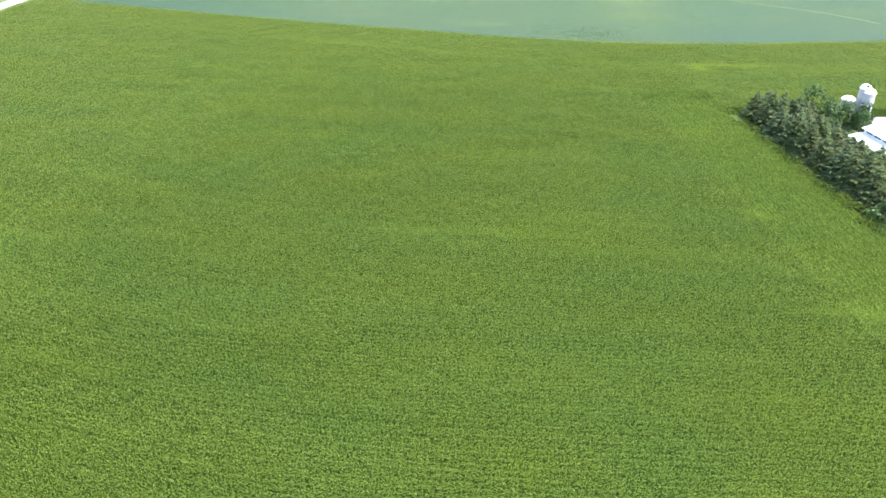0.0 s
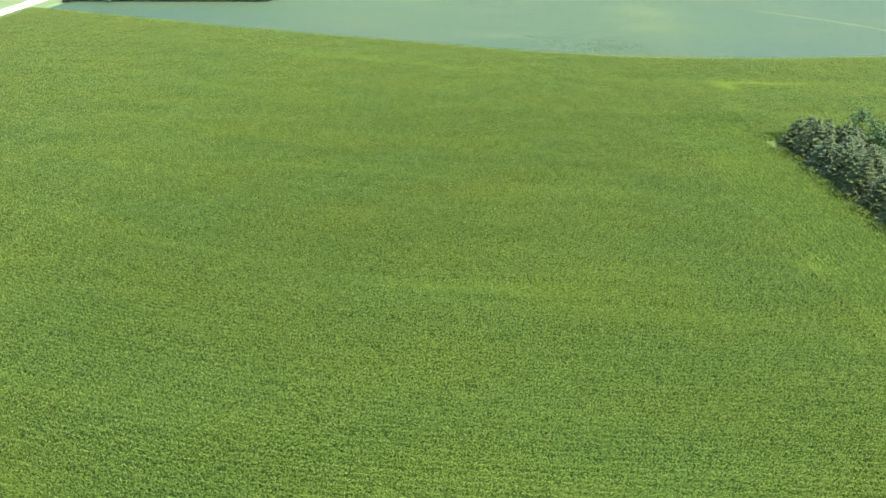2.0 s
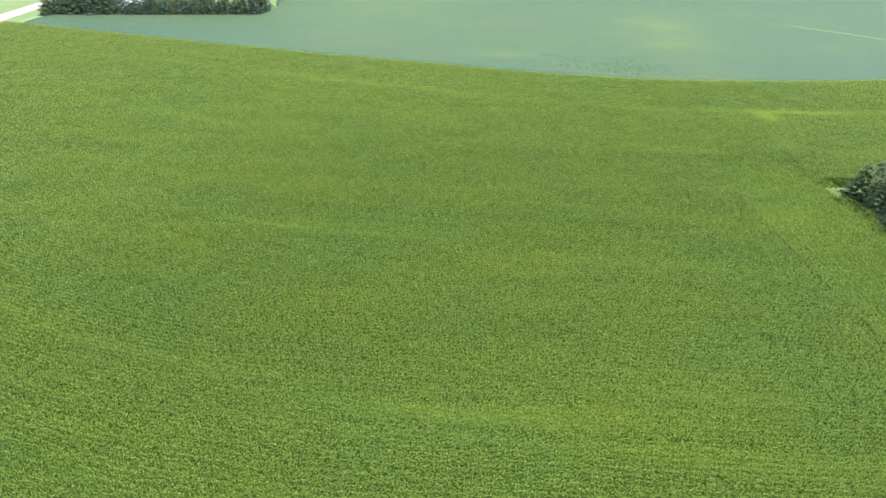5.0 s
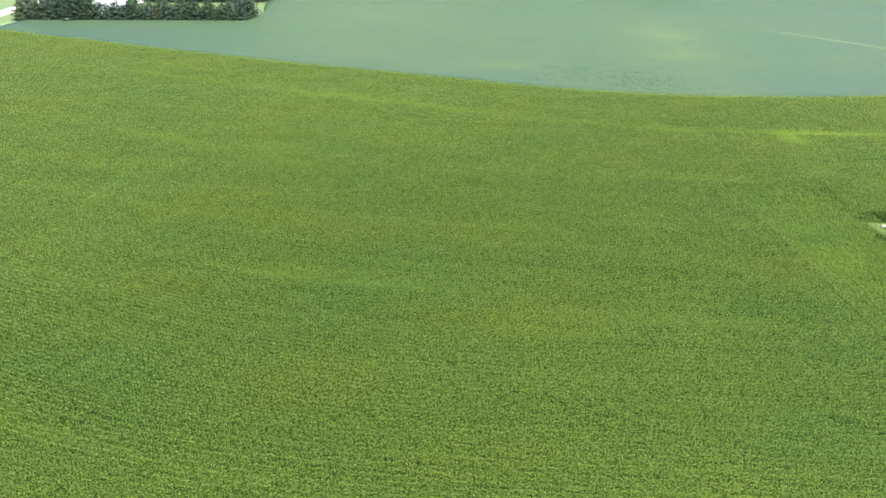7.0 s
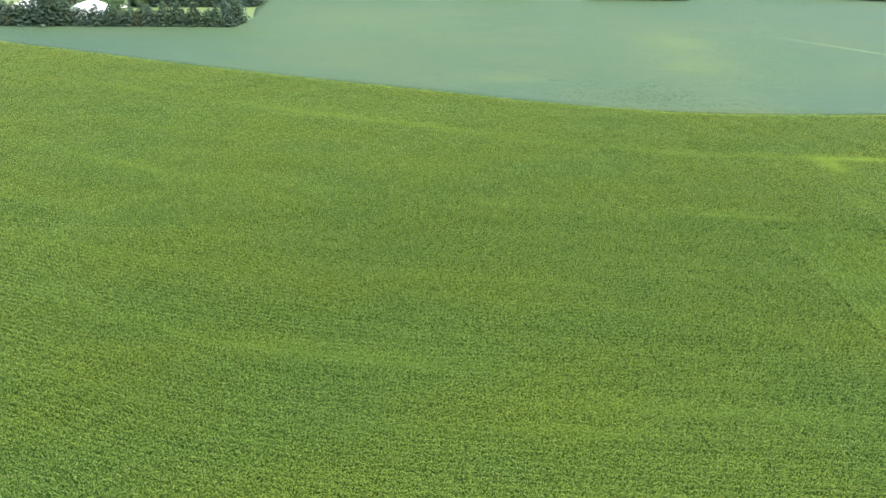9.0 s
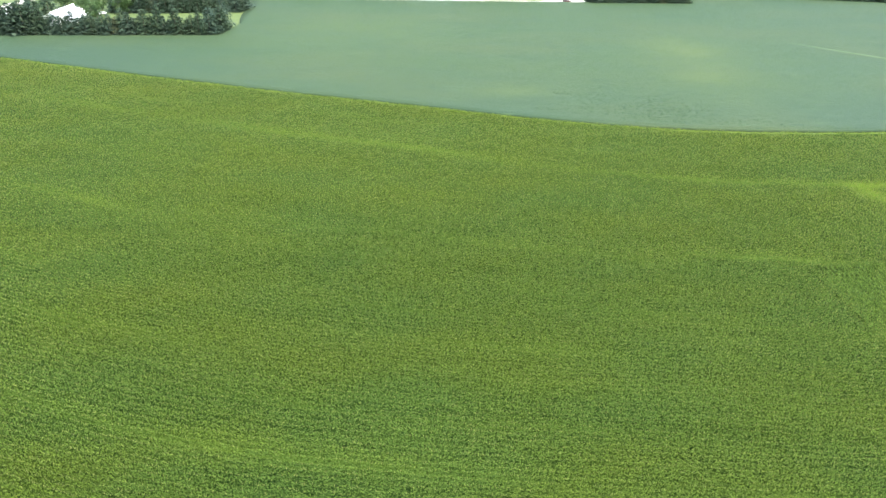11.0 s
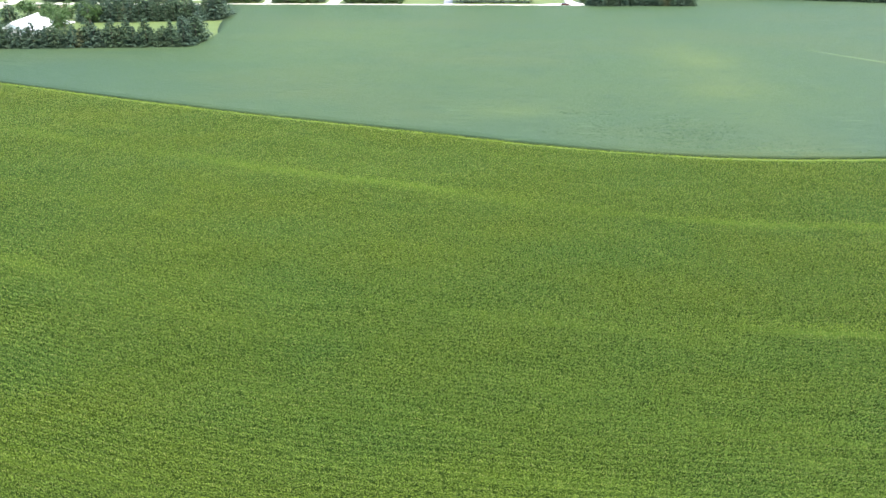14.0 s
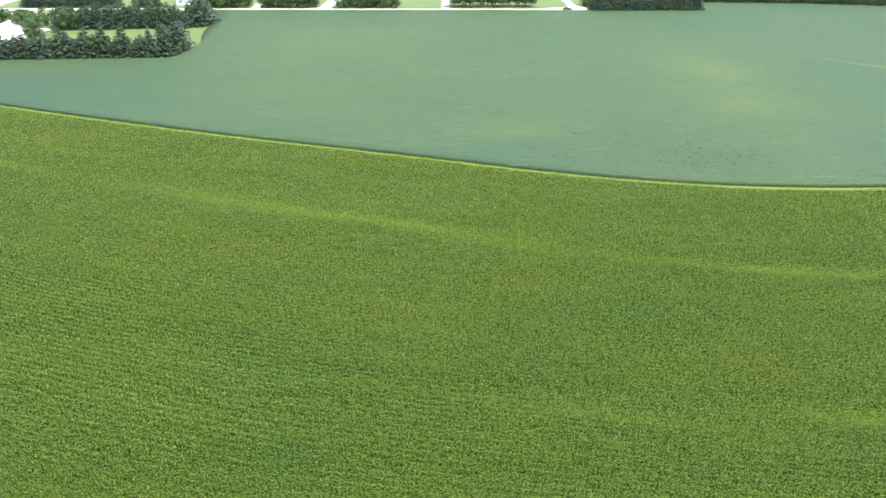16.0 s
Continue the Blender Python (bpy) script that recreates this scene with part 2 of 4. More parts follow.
def box(bm, x0, x1, y0, y1, z0, z1):
    v = [bm.verts.new(p) for p in ((x0, y0, z0), (x1, y0, z0), (x1, y1, z0), (x0, y1, z0), (x0, y0, z1), (x1, y0, z1), (x1, y1, z1), (x0, y1, z1))]
    for f in ((3, 2, 1, 0), (4, 5, 6, 7), (0, 1, 5, 4), (1, 2, 6, 5), (2, 3, 7, 6), (3, 0, 4, 7)):
        bm.faces.new([v[i] for i in f])
    return v


def lathe(bm, profile, sides=32, cap=True):
    """Turns (radius, z) pairs about the z axis."""
    rings = []
    for r, z in profile:
        if r < 1e-4:
            rings.append([bm.verts.new((0, 0, z))])
        else:
            rings.append([bm.verts.new((r * math.cos(2 * math.pi * i / sides), r * math.sin(2 * math.pi * i / sides), z)) for i in range(sides)])
    for a, b in zip(rings, rings[1:]):
        for i in range(sides):
            j = (i + 1) % sides
            if len(a) == 1:
                bm.faces.new((a[0], b[i], b[j]))
            elif len(b) == 1:
                bm.faces.new((a[i], a[j], b[0]))
            else:
                bm.faces.new((a[i], a[j], b[j], b[i]))


# ---- the lie of the land ----
ROW = 0.762
XR = 73.0


def lncosh(u):
    u = np.abs(u)
    return u + np.log1p(np.exp(-2 * u)) - math.log(2)


def bend_near(x):
    return -0.215 * x + 0.165 * 22 * lncosh((x + 24) / 22)


def bend_far(x):
    return -0.111 * x + 17.7 * lncosh((x - 56) / 60) + 2.2 * np.exp(-(((x + 6) / 40) ** 2))


EDGE_C = 249.0


def row_y(x, c):
    """The y of the crop row that crosses x = XR at y = c: rows bend along the contour, more so towards the field's far edge."""
    x, c = np.asarray(x, float), np.asarray(c, float)
    w = np.clip((c - 110) / (EDGE_C - 110), 0, 1)
    w = w * w * (3 - 2 * w)
    xr = np.float64(XR)
    return c + (1 - w) * (bend_near(x) - bend_near(xr)) + w * (bend_far(x) - bend_far(xr))


def edge_y(x):
    return row_y(x, EDGE_C)


def row_c(x, y):
    c = np.asarray(y, float)
    for _ in range(30):
        c = c - 0.8 * (row_y(x, c) - y)
    return c


def side_road_x(y):
    return -186.0 - (np.asarray(y, float) - 310) * 0.11


def cross_road_y(x):
    return 484.0 + (np.asarray(x, float) + 40) * 0.075


def in_corn(x, y, c, slack=0.0):
    """Where rows run across: not past the far edge, the headland by the windbreak, the farmyard or the side road."""
    ok = (c < EDGE_C + 0.3) & (x > side_road_x(y) + 7.5)
    ok &= ~((x > 54.5 + slack) & (y < 179 - slack))
    return ok | ((x > 72.7 - 1.2 * slack) & (y > 164.7) & (c < EDGE_C + 0.3))


def yellow_map(x, y):
    """Starved streaks of the crop: (x, y, half length along the row, half width across, amount)."""
    c = row_c(x, y)
    total = np.zeros_like(c)
    for px, py, a, b, k in STREAKS:
        pc = row_c(np.float64(px), np.float64(py))
        total += k * np.exp(-((x - px) / a) ** 2 - ((c - pc) / (0.65 * b)) ** 2)
    broken = 0.25 + 1.1 * smooth_noise(x, c * 6, 22.0, 31) * (0.6 + 0.8 * smooth_noise(x, c * 3, 2.5, 32))
    wisps = np.clip(smooth_noise(x + 500, c * 17, 19.0, 41) * 0.7 + smooth_noise(x + 500, c * 8, 31.0, 42) * 0.5 - 0.74, 0, 1)
    return np.clip(0.46 * total * broken + 0.34 * wisps, 0, 1)


STREAKS = [
    (-86, 261, 40, 3.0, 0.3), (-40, 242, 26, 2.6, 0.42), (-6, 232, 20, 2.4, 0.48), (20, 222, 18, 2.2, 0.45), (60, 214.5, 24, 1.8, 1.1),
    (94, 212.5, 16, 1.5, 2.2), (80.6, 208, 2.4, 6.5, 2.1), (50, 182.6, 13, 1.3, 1.15), (6, 159, 13, 2.0, 0.36), (76, 187, 4, 5, 0.5),
    (-50, 112, 22, 2, 0.1), (-22, 102, 22, 2, 0.12), (4, 96, 18, 2, 0.34), (30, 90, 20, 2, 0.34), (50, 84, 10, 3, 0.2),
    (-25, 71, 16, 3.5, 0.2), (10, 62, 16, 3.5, 0.22), (55, 104, 2.6, 2.4, 1.1), (55, 73, 6, 4, 0.5),
    (130, 212, 20, 1.8, 0.4), (20, 150, 20, 2, 0.3), (-30, 165, 30, 2, 0.1), (30, 130, 16, 2, 0.3), (60, 150, 6, 5, 0.3), (-70, 205, 30, 2.5, 0.25),
    (-15, 140, 25, 2.5, 0.3), (-40, 190, 30, 2, 0.15),
]


def sparseness(x, y):
    """How far a plant stays from the flown strip: 1 beside it, more towards the field's sides and far end, where fewer, larger leaves stand for many."""
    far = np.hypot(46.0, np.maximum(np.abs(y - 110.0) - 65.0, 0) + 43.0)
    return np.maximum(np.maximum(far, np.abs(x + 2.0) / 0.66) / 63.0, 1.0)


def leaf_blades(rng, x, y, h, grow, count, along):
    """Arching leaves of plants at x, y and canopy height h: count each, two triangles a leaf, rising from the stalk and drooping past the middle, crowded into the row."""
    n = len(x)
    verts = np.empty((n, count, 4, 3), np.float32)
    plane = rng.uniform(0, np.pi, n)
    drop = 0.10
    narrow = np.clip(0.29 * grow ** -0.4, 0.24, 1)
    if np.mean(along) > 1:
        narrow, drop = np.full(n, 0.15), 0.045
    ca, sa = np.cos(along), np.sin(along)
    for k in range(count):
        az = plane + np.pi * (k % 2) + rng.normal(0, 0.3, n)
        level = 0.93 - drop * k + rng.uniform(-0.05, 0.05, n)
        ln = grow * rng.uniform(0.40, 0.64, n) * (0.80 + 0.13 * k)
        wd = grow * rng.uniform(0.036, 0.058, n)
        steep = np.radians(rng.uniform(40, 74, n) - 4 * k)
        fall = np.radians(rng.uniform(-40, 25, n) - 4 * k)
        dx, dy = np.cos(az) * ca - np.sin(az) * narrow * sa, np.cos(az) * sa + np.sin(az) * narrow * ca
        out, up = ln * 0.48 * np.cos(steep), ln * 0.48 * np.sin(steep) / grow ** 0.5
        mx, my, mz = x + dx * out, y + dy * out, h * level + up
        tout = out + ln * 0.52 * np.cos(fall)
        verts[:, k, 0] = np.stack([x, y, h * level], 1)
        nx, ny = -np.sin(az + along) * wd, np.cos(az + along) * wd
        verts[:, k, 1] = np.stack([mx + nx, my + ny, mz], 1)
        verts[:, k, 2] = np.stack([mx - nx, my - ny, mz], 1)
        verts[:, k, 3] = np.stack([x + dx * tout, y + dy * tout, mz + ln * 0.52 * np.sin(fall) / grow ** 0.5], 1)
    base = np.arange(n * count, dtype=np.int32)[:, None] * 4
    faces = np.concatenate([base + np.array([0, 2, 1]), base + np.array([1, 2, 3])], 1).reshape(-1, 3)
    return verts.reshape(-1, 3), faces


def tassels(name, rng, x, y, h, grow):
    """The pale flower spikes over the plants: an upright spike and a leaning branch each."""
    n = len(x)
    foot = np.stack([x, y, h * 0.98], 1)
    out = []
    for lean, size, wide in ((0.30, 0.26, 0.14), (0.70, 0.20, 0.18)):
        az = rng.uniform(0, np.pi, n)
        s = size * rng.uniform(0.7, 1.3, n)
        side = np.stack([np.cos(az), np.sin(az), np.zeros(n)], 1) * (s * wide * grow)[:, None]
        tip = np.stack([rng.normal(0, lean, n) * s, rng.normal(0, lean, n) * s, s], 1)
        out.append(np.stack([foot - side, foot + side, foot + tip], 1))
    v = np.stack(out, 1).reshape(-1, 3)
    return tagged(arrays(name, v, np.arange(len(v)).reshape(-1, 3), TASSEL), "pale straw-coloured tassels over the corn", "corn", "", "stuff")


def smooth_noise(x, y, size, seed):
    """Cheap value noise on a lattice of that size."""
    rng = np.random.default_rng(seed)
    table = rng.random((64, 64))
    u, v = x / size, y / size
    i, j = np.floor(u).astype(int), np.floor(v).astype(int)
    fu, fv = u - i, v - j
    fu, fv = fu * fu * (3 - 2 * fu), fv * fv * (3 - 2 * fv)
    g = lambda a, b: table[a % 64, b % 64]
    return (g(i, j) * (1 - fu) + g(i + 1, j) * fu) * (1 - fv) + (g(i, j + 1) * (1 - fu) + g(i + 1, j + 1) * fu) * fv


def crop_height(x, y, c):
    h = 2.05 + 0.35 * (smooth_noise(x, y, 6.0, 5) - 0.5) + 0.25 * (smooth_noise(x, y, 1.3, 6) - 0.5)
    return h * np.clip(0.30 + (EDGE_C + 0.3 - c) / 5.0, 0.30, 1)


# ---- ground ----
def sheet(name, corners, z, mat, label, category, kind="structure"):
    bm = bmesh.new()
    bm.faces.new([bm.verts.new((x, y, z)) for x, y in corners])
    ob = part(name, bm, mat)
    return tagged(ob, label, category, "", kind)


sheet("ground", [(-2500, -2500), (2500, -2500), (2500, 2500), (-2500, 2500)], 0.0, LAND, "wide flat green farmland reaching the horizon", "ground")


def ribbon(name, xs, ys, width, z, mat, label, category, thick=0.06):
    """A road-like strip along the points, slightly cambered, with edges that reach the ground."""
    bm = bmesh.new()
    rows = []
    for i in range(len(xs)):
        a, b = max(i - 1, 0), min(i + 1, len(xs) - 1)
        d = Vector((xs[b] - xs[a], ys[b] - ys[a], 0)).normalized()
        n = Vector((-d.y, d.x, 0))
        wob = 0.25 * math.sin(i * 1.7) + 0.2 * math.sin(i * 0.63 + 1)
        rows.append([bm.verts.new(Vector((xs[i], ys[i], 0)) + n * (s * (width / 2 + wob * 0.6)) + Vector((0, 0, h))) for s, h in ((1.06, 0.0), (1, z), (0, z + thick), (-1, z), (-1.06, 0.0))])
    for a, b in zip(rows, rows[1:]):
        for k in range(4):
            bm.faces.new((a[k], a[k + 1], b[k + 1], b[k]))
    return tagged(part(name, bm, mat), label, category, "", "structure")


ys = np.arange(-120, 620, 8.0)
ribbon("side_road", side_road_x(ys) - 3.5, ys, 7.0, 0.08, GRAVEL, "pale gravel country road beside the cornfield", "road")
xs = np.arange(-250, 96, 6.0)
ribbon("cross_road", xs, cross_road_y(xs) + 5.5, 5.2, 0.08, GRAVEL, "pale gravel road behind the bean field", "road")

# ---- corn ----
STEP = 0.2


def in_sight(x, y):
    """The part of the field that is ever overlooked."""
    return (y > 26) & (np.abs(x + 2) < 24 + 0.74 * y)


def crop(name, rng, x, y, c, along, label, tasselled=1.0):
    """Leafy plants with tassels, thinned and enlarged with the distance from the flown strip."""
    q_all = np.minimum(sparseness(x, y), 9.0 if np.mean(along) < 1 else 1.15)
    h_all = crop_height(x, y, c) * np.where(rng.random(len(x)) < 0.035, 0.75, 1 + rng.normal(0, 0.045, len(x)))

    def thinned(power):
        due = np.maximum.accumulate(np.floor(np.cumsum(q_all ** -power) + 0.7 * rng.random(len(x))))
        return due > np.concatenate([[-1], due[:-1]])

    keep = thinned(1.25)
    yel = yellow_map(x[keep], y[keep]) + rng.normal(0, 0.05, keep.sum()) + 0.8 * np.clip(1.2 - (EDGE_C + 0.3 - c[keep]) / 4, 0, 1)
    for nearby, count in ((True, 4), (False, 3)):
        some = (q_all[keep] < 1.5) == nearby
        grow = q_all[keep][some] ** (0.55 if nearby else 0.64)
        v, f = leaf_blades(rng, x[keep][some], y[keep][some], h_all[keep][some], grow, count, along[keep][some])
        tagged(arrays(name, v, f, CORN_LEAF, None, np.repeat(np.clip(yel[some], 0, 1), count * 4)), label, "corn", "", "stuff")
    ok = thinned(0.8) & (c < EDGE_C - 4.5) & (rng.random(len(x)) < tasselled)
    tassels("corn_tassels", rng, x[ok], y[ok], h_all[ok], 0.74 * q_all[ok] ** 1.35 - 0.1)


rng = np.random.default_rng(11)
last_row = math.floor((EDGE_C + 0.3) / ROW) * ROW
rows_c = last_row - ROW * np.arange(0, 420)
px = np.arange(-184, 262, STEP)
gx, gc = np.meshgrid(px, rows_c)
gx, gc = gx.ravel(), gc.ravel()
gx = gx + rng.uniform(-0.4, 0.4, gx.size) * STEP
gy = row_y(gx, gc) + rng.normal(0, 0.03, gx.size)
ok = in_corn(gx, gy, gc) & in_sight(gx, gy)
crop("corn_crop", rng, gx[ok], gy[ok], gc[ok], np.arctan(row_y(gx[ok] + 0.5, gc[ok]) - row_y(gx[ok] - 0.5, gc[ok])), "dense green field corn in curving rows")
# headland rows along the windbreak
hx, hy = np.meshgrid(np.arange(54.9, 73.2, ROW), np.arange(20, 179.4, STEP), indexing="ij")
hx, hy = hx.ravel() + rng.normal(0, 0.045, hx.size), hy.ravel() + rng.uniform(-0.1, 0.1, hy.size)
crop("headland_corn", rng, hx, hy, np.full(hx.size, 100.0), np.full(hx.size, np.pi / 2), "green field corn in straight headland rows by the spruces", 0.45)


def ridges(name, lines, steps, place, ok, label):
    """The rows' lower leaves: a sheet with a ridge for each row and a furrow between, its colour darkened for the gaps'
    shade.
    """
    a, b = np.meshgrid(lines, steps, indexing="ij")
    px, py, c = place(a, b)
    furrow = (np.arange(len(lines)) % 2)[:, None]
    r = np.random.default_rng(3)
    close = np.clip((sparseness(px, py) - 1.0) / 0.9, 0, 1)
    # low round the headland's far corner, where the rows meet at right angles
    from_headland = np.hypot(np.clip(px - 71.2, 0, 9), np.clip(py - 178, 0, 9)) + np.clip(54 - px, 0, 9)
    close = close * np.clip(from_headland / 8, 0, 1)
    if name.startswith("headland"):
        close = np.zeros_like(px)
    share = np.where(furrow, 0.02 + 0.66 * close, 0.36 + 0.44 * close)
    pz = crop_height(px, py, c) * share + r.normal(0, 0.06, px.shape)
    idx = np.arange(px.size).reshape(px.shape)
    quads = np.stack([idx[:-1, :-1], idx[:-1, 1:], idx[1:, 1:], idx[1:, :-1]], -1).reshape(-1, 4)
    good = ok(px, py, c)
    g = (good[:-1, :-1] & good[1:, 1:] & good[:-1, 1:] & good[1:, :-1]).ravel()
    yel = np.clip(yellow_map(px.ravel(), py.ravel()), 0, 1)
    ob = arrays(name, np.stack([px, py, pz], -1).reshape(-1, 3), quads[g], CORN_SHADED, None, yel)
    return tagged(ob, label, "corn", "", "stuff")


def overlooked(x, y, c):
    return in_corn(x, y, c, 1.2) & in_sight(x, y)


def aside(x, y, c):
    return in_corn(x, y, c, 2.6) & ~((y > 30) & (np.abs(x + 2) < 16 + 0.74 * y))


across = lambda a, b: (b, row_y(b, a), a)
half_rows = last_row - ROW / 2 * np.arange(0, 840)[::-1]
ridges("corn_rows", half_rows, np.arange(-184, 264, 1.4), across, overlooked, "leafy green corn rows, darkened for the shade between them")
ridges("corn_rows", half_rows, np.arange(-184, 264, 5.6), across, aside, "leafy green corn rows, darkened for the shade between them")
ridges("headland_corn_rows", 54.9 - ROW + ROW / 2 * np.arange(50), np.arange(-40, 180.2, 1.4), lambda a, b: (a, b, np.full(a.shape, 100.0)), lambda x, y, c: x > 0, "leafy green headland corn rows, darkened for the shade between them")

# the corn's leafy south face behind the farmyard, in the same shade-darkened green
ga, gz = np.meshgrid(np.arange(72.4, 262, 0.3), np.linspace(0, 1.95, 7), indexing="ij")
r = np.random.default_rng(9)
face = np.stack([ga + r.normal(0, 0.06, ga.shape), 164.5 + r.normal(0, 0.1, ga.shape) + 0.1 * gz, gz + r.normal(0, 0.05, ga.shape) * (gz > 0)], -1)
idx = np.arange(ga.size).reshape(ga.shape)
quads = np.stack([idx[:-1, :-1], idx[1:, :-1], idx[1:, 1:], idx[:-1, 1:]], -1).reshape(-1, 4)
tagged(arrays("corn_edge", face.reshape(-1, 3), quads, CORN_SHADED, None, np.zeros(ga.size)), "leafy green side of the corn along the farmyard", "corn", "", "stuff")

# grass strip between corn and beans, and verges
def strip(name, xs, front, back, z, mat, label):
    n = len(xs)
    v = np.array([(x, y, zz) for x, a, b in zip(xs, front, back) for y, zz in ((a, 0.0), (a + 0.3, z), (b - 0.3, z), (b, 0.0))])
    q = np.array([(4 * i + k, 4 * i + 4 + k, 4 * i + 5 + k, 4 * i + 1 + k) for i in range(n - 1) for k in range(3)])
    return tagged(arrays(name, v, q, mat), label, "grass", "", "structure")


def blades(name, rng, x, y, z, size, mat, label, category, lean=0.5):
    """Tufts of single tapering blades or leaflets, each a triangle."""
    n = len(x)
    az = rng.uniform(0, 2 * np.pi, n)
    s = size * rng.uniform(0.6, 1.4, n)
    base = np.stack([x, y, z], 1)
    side = np.stack([np.cos(az), np.sin(az), np.zeros(n)], 1) * (s * 0.35)[:, None]
    tip = np.stack([-np.sin(az) * s * lean, np.cos(az) * s * lean, s * rng.uniform(0.3, 1.0, n)], 1)
    v = np.stack([base - side, base + side, base + tip], 1).reshape(-1, 3)
    return tagged(arrays(name, v, np.arange(3 * n).reshape(-1, 3), mat), label, category, "", "stuff")


bx = np.arange(-172, 270, 3.0)
strip("grass_strip", bx, edge_y(bx) - 0.1, edge_y(bx) + 2.6, 0.12, BORDER_GRASS, "yellowish green grass strip between corn and beans")
gx = rng.uniform(-170, 268, 12000)
gy = edge_y(gx) + rng.uniform(0.0, 2.3, gx.size)
blades("border_grass", rng, gx, gy, np.full(gx.size, 0.1), 0.2, BLADE, "tall yellowish grass along the field edge", "grass")
vy = np.arange(-120, 620, 8.0)


def verge(name, off0, off1, label):
    v = np.array([(float(side_road_x(t)) + o, t, 0.05) for t in vy for o in (off0, off1)])
    q = np.array([(2 * i, 2 * i + 1, 2 * i + 3, 2 * i + 2) for i in range(len(vy) - 1)])
    return tagged(arrays(name, v, q, GRASS), label, "grass", "", "structure")


verge("road_verge", 0.0, 8.0, "green grass verge beside the gravel road")
verge("road_verge", -40.0, -7.2, "rough green grass beyond the gravel road")

# painted shade line: a dark strip at the foot of the beans' front
strip("soil_gap", bx, edge_y(bx) + 2.35, edge_y(bx) + 3.7, 0.13, SOY_EDGE_SHADE, "dark green strip painted as shade along the beans' edge")

# ---- soybeans ----
def soy_back(x):
    """Where the beans end: farm windbreak, cross road, hedges."""
    x = np.asarray(x, float)
    farm = 362.0 + (x + 130) * 0.11
    road = cross_road_y(x) - 0.2
    far = 530.0 + 0 * x
    k = np.clip((x + 84.5) / 3.5, 0, 1)
    j = np.clip((x - 147) / 5.0, 0, 1)
    return farm * (1 - k) + (road * (1 - j) + far * j) * k


def vigour(ob, x, y):
    """Bluer beans along the corn and by the farm, a browned patch further out."""
    off = y - edge_y(x)
    blue = np.clip(1 - (off - 8) / 48, 0, 1) * (0.55 + 0.45 * np.clip((x + 30) / 60, 0, 1)) + 0.55 * np.clip((x - 90) / 120, 0, 1) + 0.6 * np.clip((-70 - x) / 50, 0, 1)
    brown = 1.0 * np.exp(-(((x - 91 - 0.12 * (y - 330)) / 18) ** 2 + ((y - 335) / 48) ** 2)) + 0.6 * np.exp(-(((x + 30) / 34) ** 2 + ((y - 385) / 40) ** 2)) + 0.85 * np.exp(-(((x - 19) / 13) ** 2 + ((y - 287) / 7) ** 2))
    for name, v in (("bluish", 0.68 * blue), ("browned", brown * (0.3 + 0.9 * smooth_noise(x, y, 14.0, 17)))):
        at = ob.data.attributes.new(name, "FLOAT", "POINT")
        at.data.foreach_set("value", np.clip(v, 0, 1).astype(np.float32))
    return ob


sx = np.concatenate([np.arange(-176, -92, 4.0), np.arange(-92, -79, 0.7), np.arange(-79, 144, 4.0), np.arange(144, 154, 1.0), np.arange(154, 345, 5.0)])
sv = np.linspace(0, 1, 110) ** 1.3
front = edge_y(sx) + 3.42
A, B = np.meshgrid(sx, sv, indexing="ij")
Yq = front[:, None] + (soy_back(sx) - front)[:, None] * B
Zq = 0.82 + 0.14 * (smooth_noise(A, Yq, 9.0, 8) - 0.5) + np.random.default_rng(2).normal(0, 0.03, A.shape) * np.clip(np.gradient(sx) / 4, 0, 1)[:, None] ** 2
Zq = Zq * np.clip(0.55 + (Yq - front[:, None]) / 3, 0.55, 1)
top = np.stack([A, Yq, Zq], -1)
ring = [top[:, :1] * 1.0, top, top[:, -1:] * 1.0]
ring[0][..., 2], ring[2][..., 2] = 0, 0
full = np.concatenate(ring, 1)
ends = [full[:1].copy(), full, full[-1:].copy()]
ends[0][..., 2], ends[2][..., 2] = 0, 0
full = np.concatenate(ends, 0)
idx = np.arange(full.shape[0] * full.shape[1]).reshape(full.shape[:2])
quads = np.stack([idx[:-1, :-1], idx[1:, :-1], idx[1:, 1:], idx[:-1, 1:]], -1).reshape(-1, 4)
beans = full.reshape(-1, 3)
tagged(vigour(arrays("soybean_canopy", beans, quads, SOY), beans[:, 0], beans[:, 1]), "smooth blue-green soybean field behind the corn", "soybeans", "", "stuff")
wy = np.linspace(392, 480, 45)
wl = np.interp(wy, [392, 405, 420, 440, 460, 474, 480], [-82.5, -86.0, -88.8, -91.0, -93.5, -98.0, -112.0])
wv = np.array([(x0 + (-80.8 - x0) * k, yy, zz) for yy, x0 in zip(wy, wl) for k, zz in ((0, 0), (0, 0.75), (0.5, 0.83), (1, 0.8))])
wq = np.array([(4 * i + k, 4 * i + k + 1, 4 * i + k + 5, 4 * i + k + 4) for i in range(len(wy) - 1) for k in range(3)])
tagged(vigour(arrays("soybean_corner", wv, wq[:, ::-1], SOY), wv[:, 0], wv[:, 1]), "blue-green soybeans curving round the spruces", "soybeans", "", "stuff")

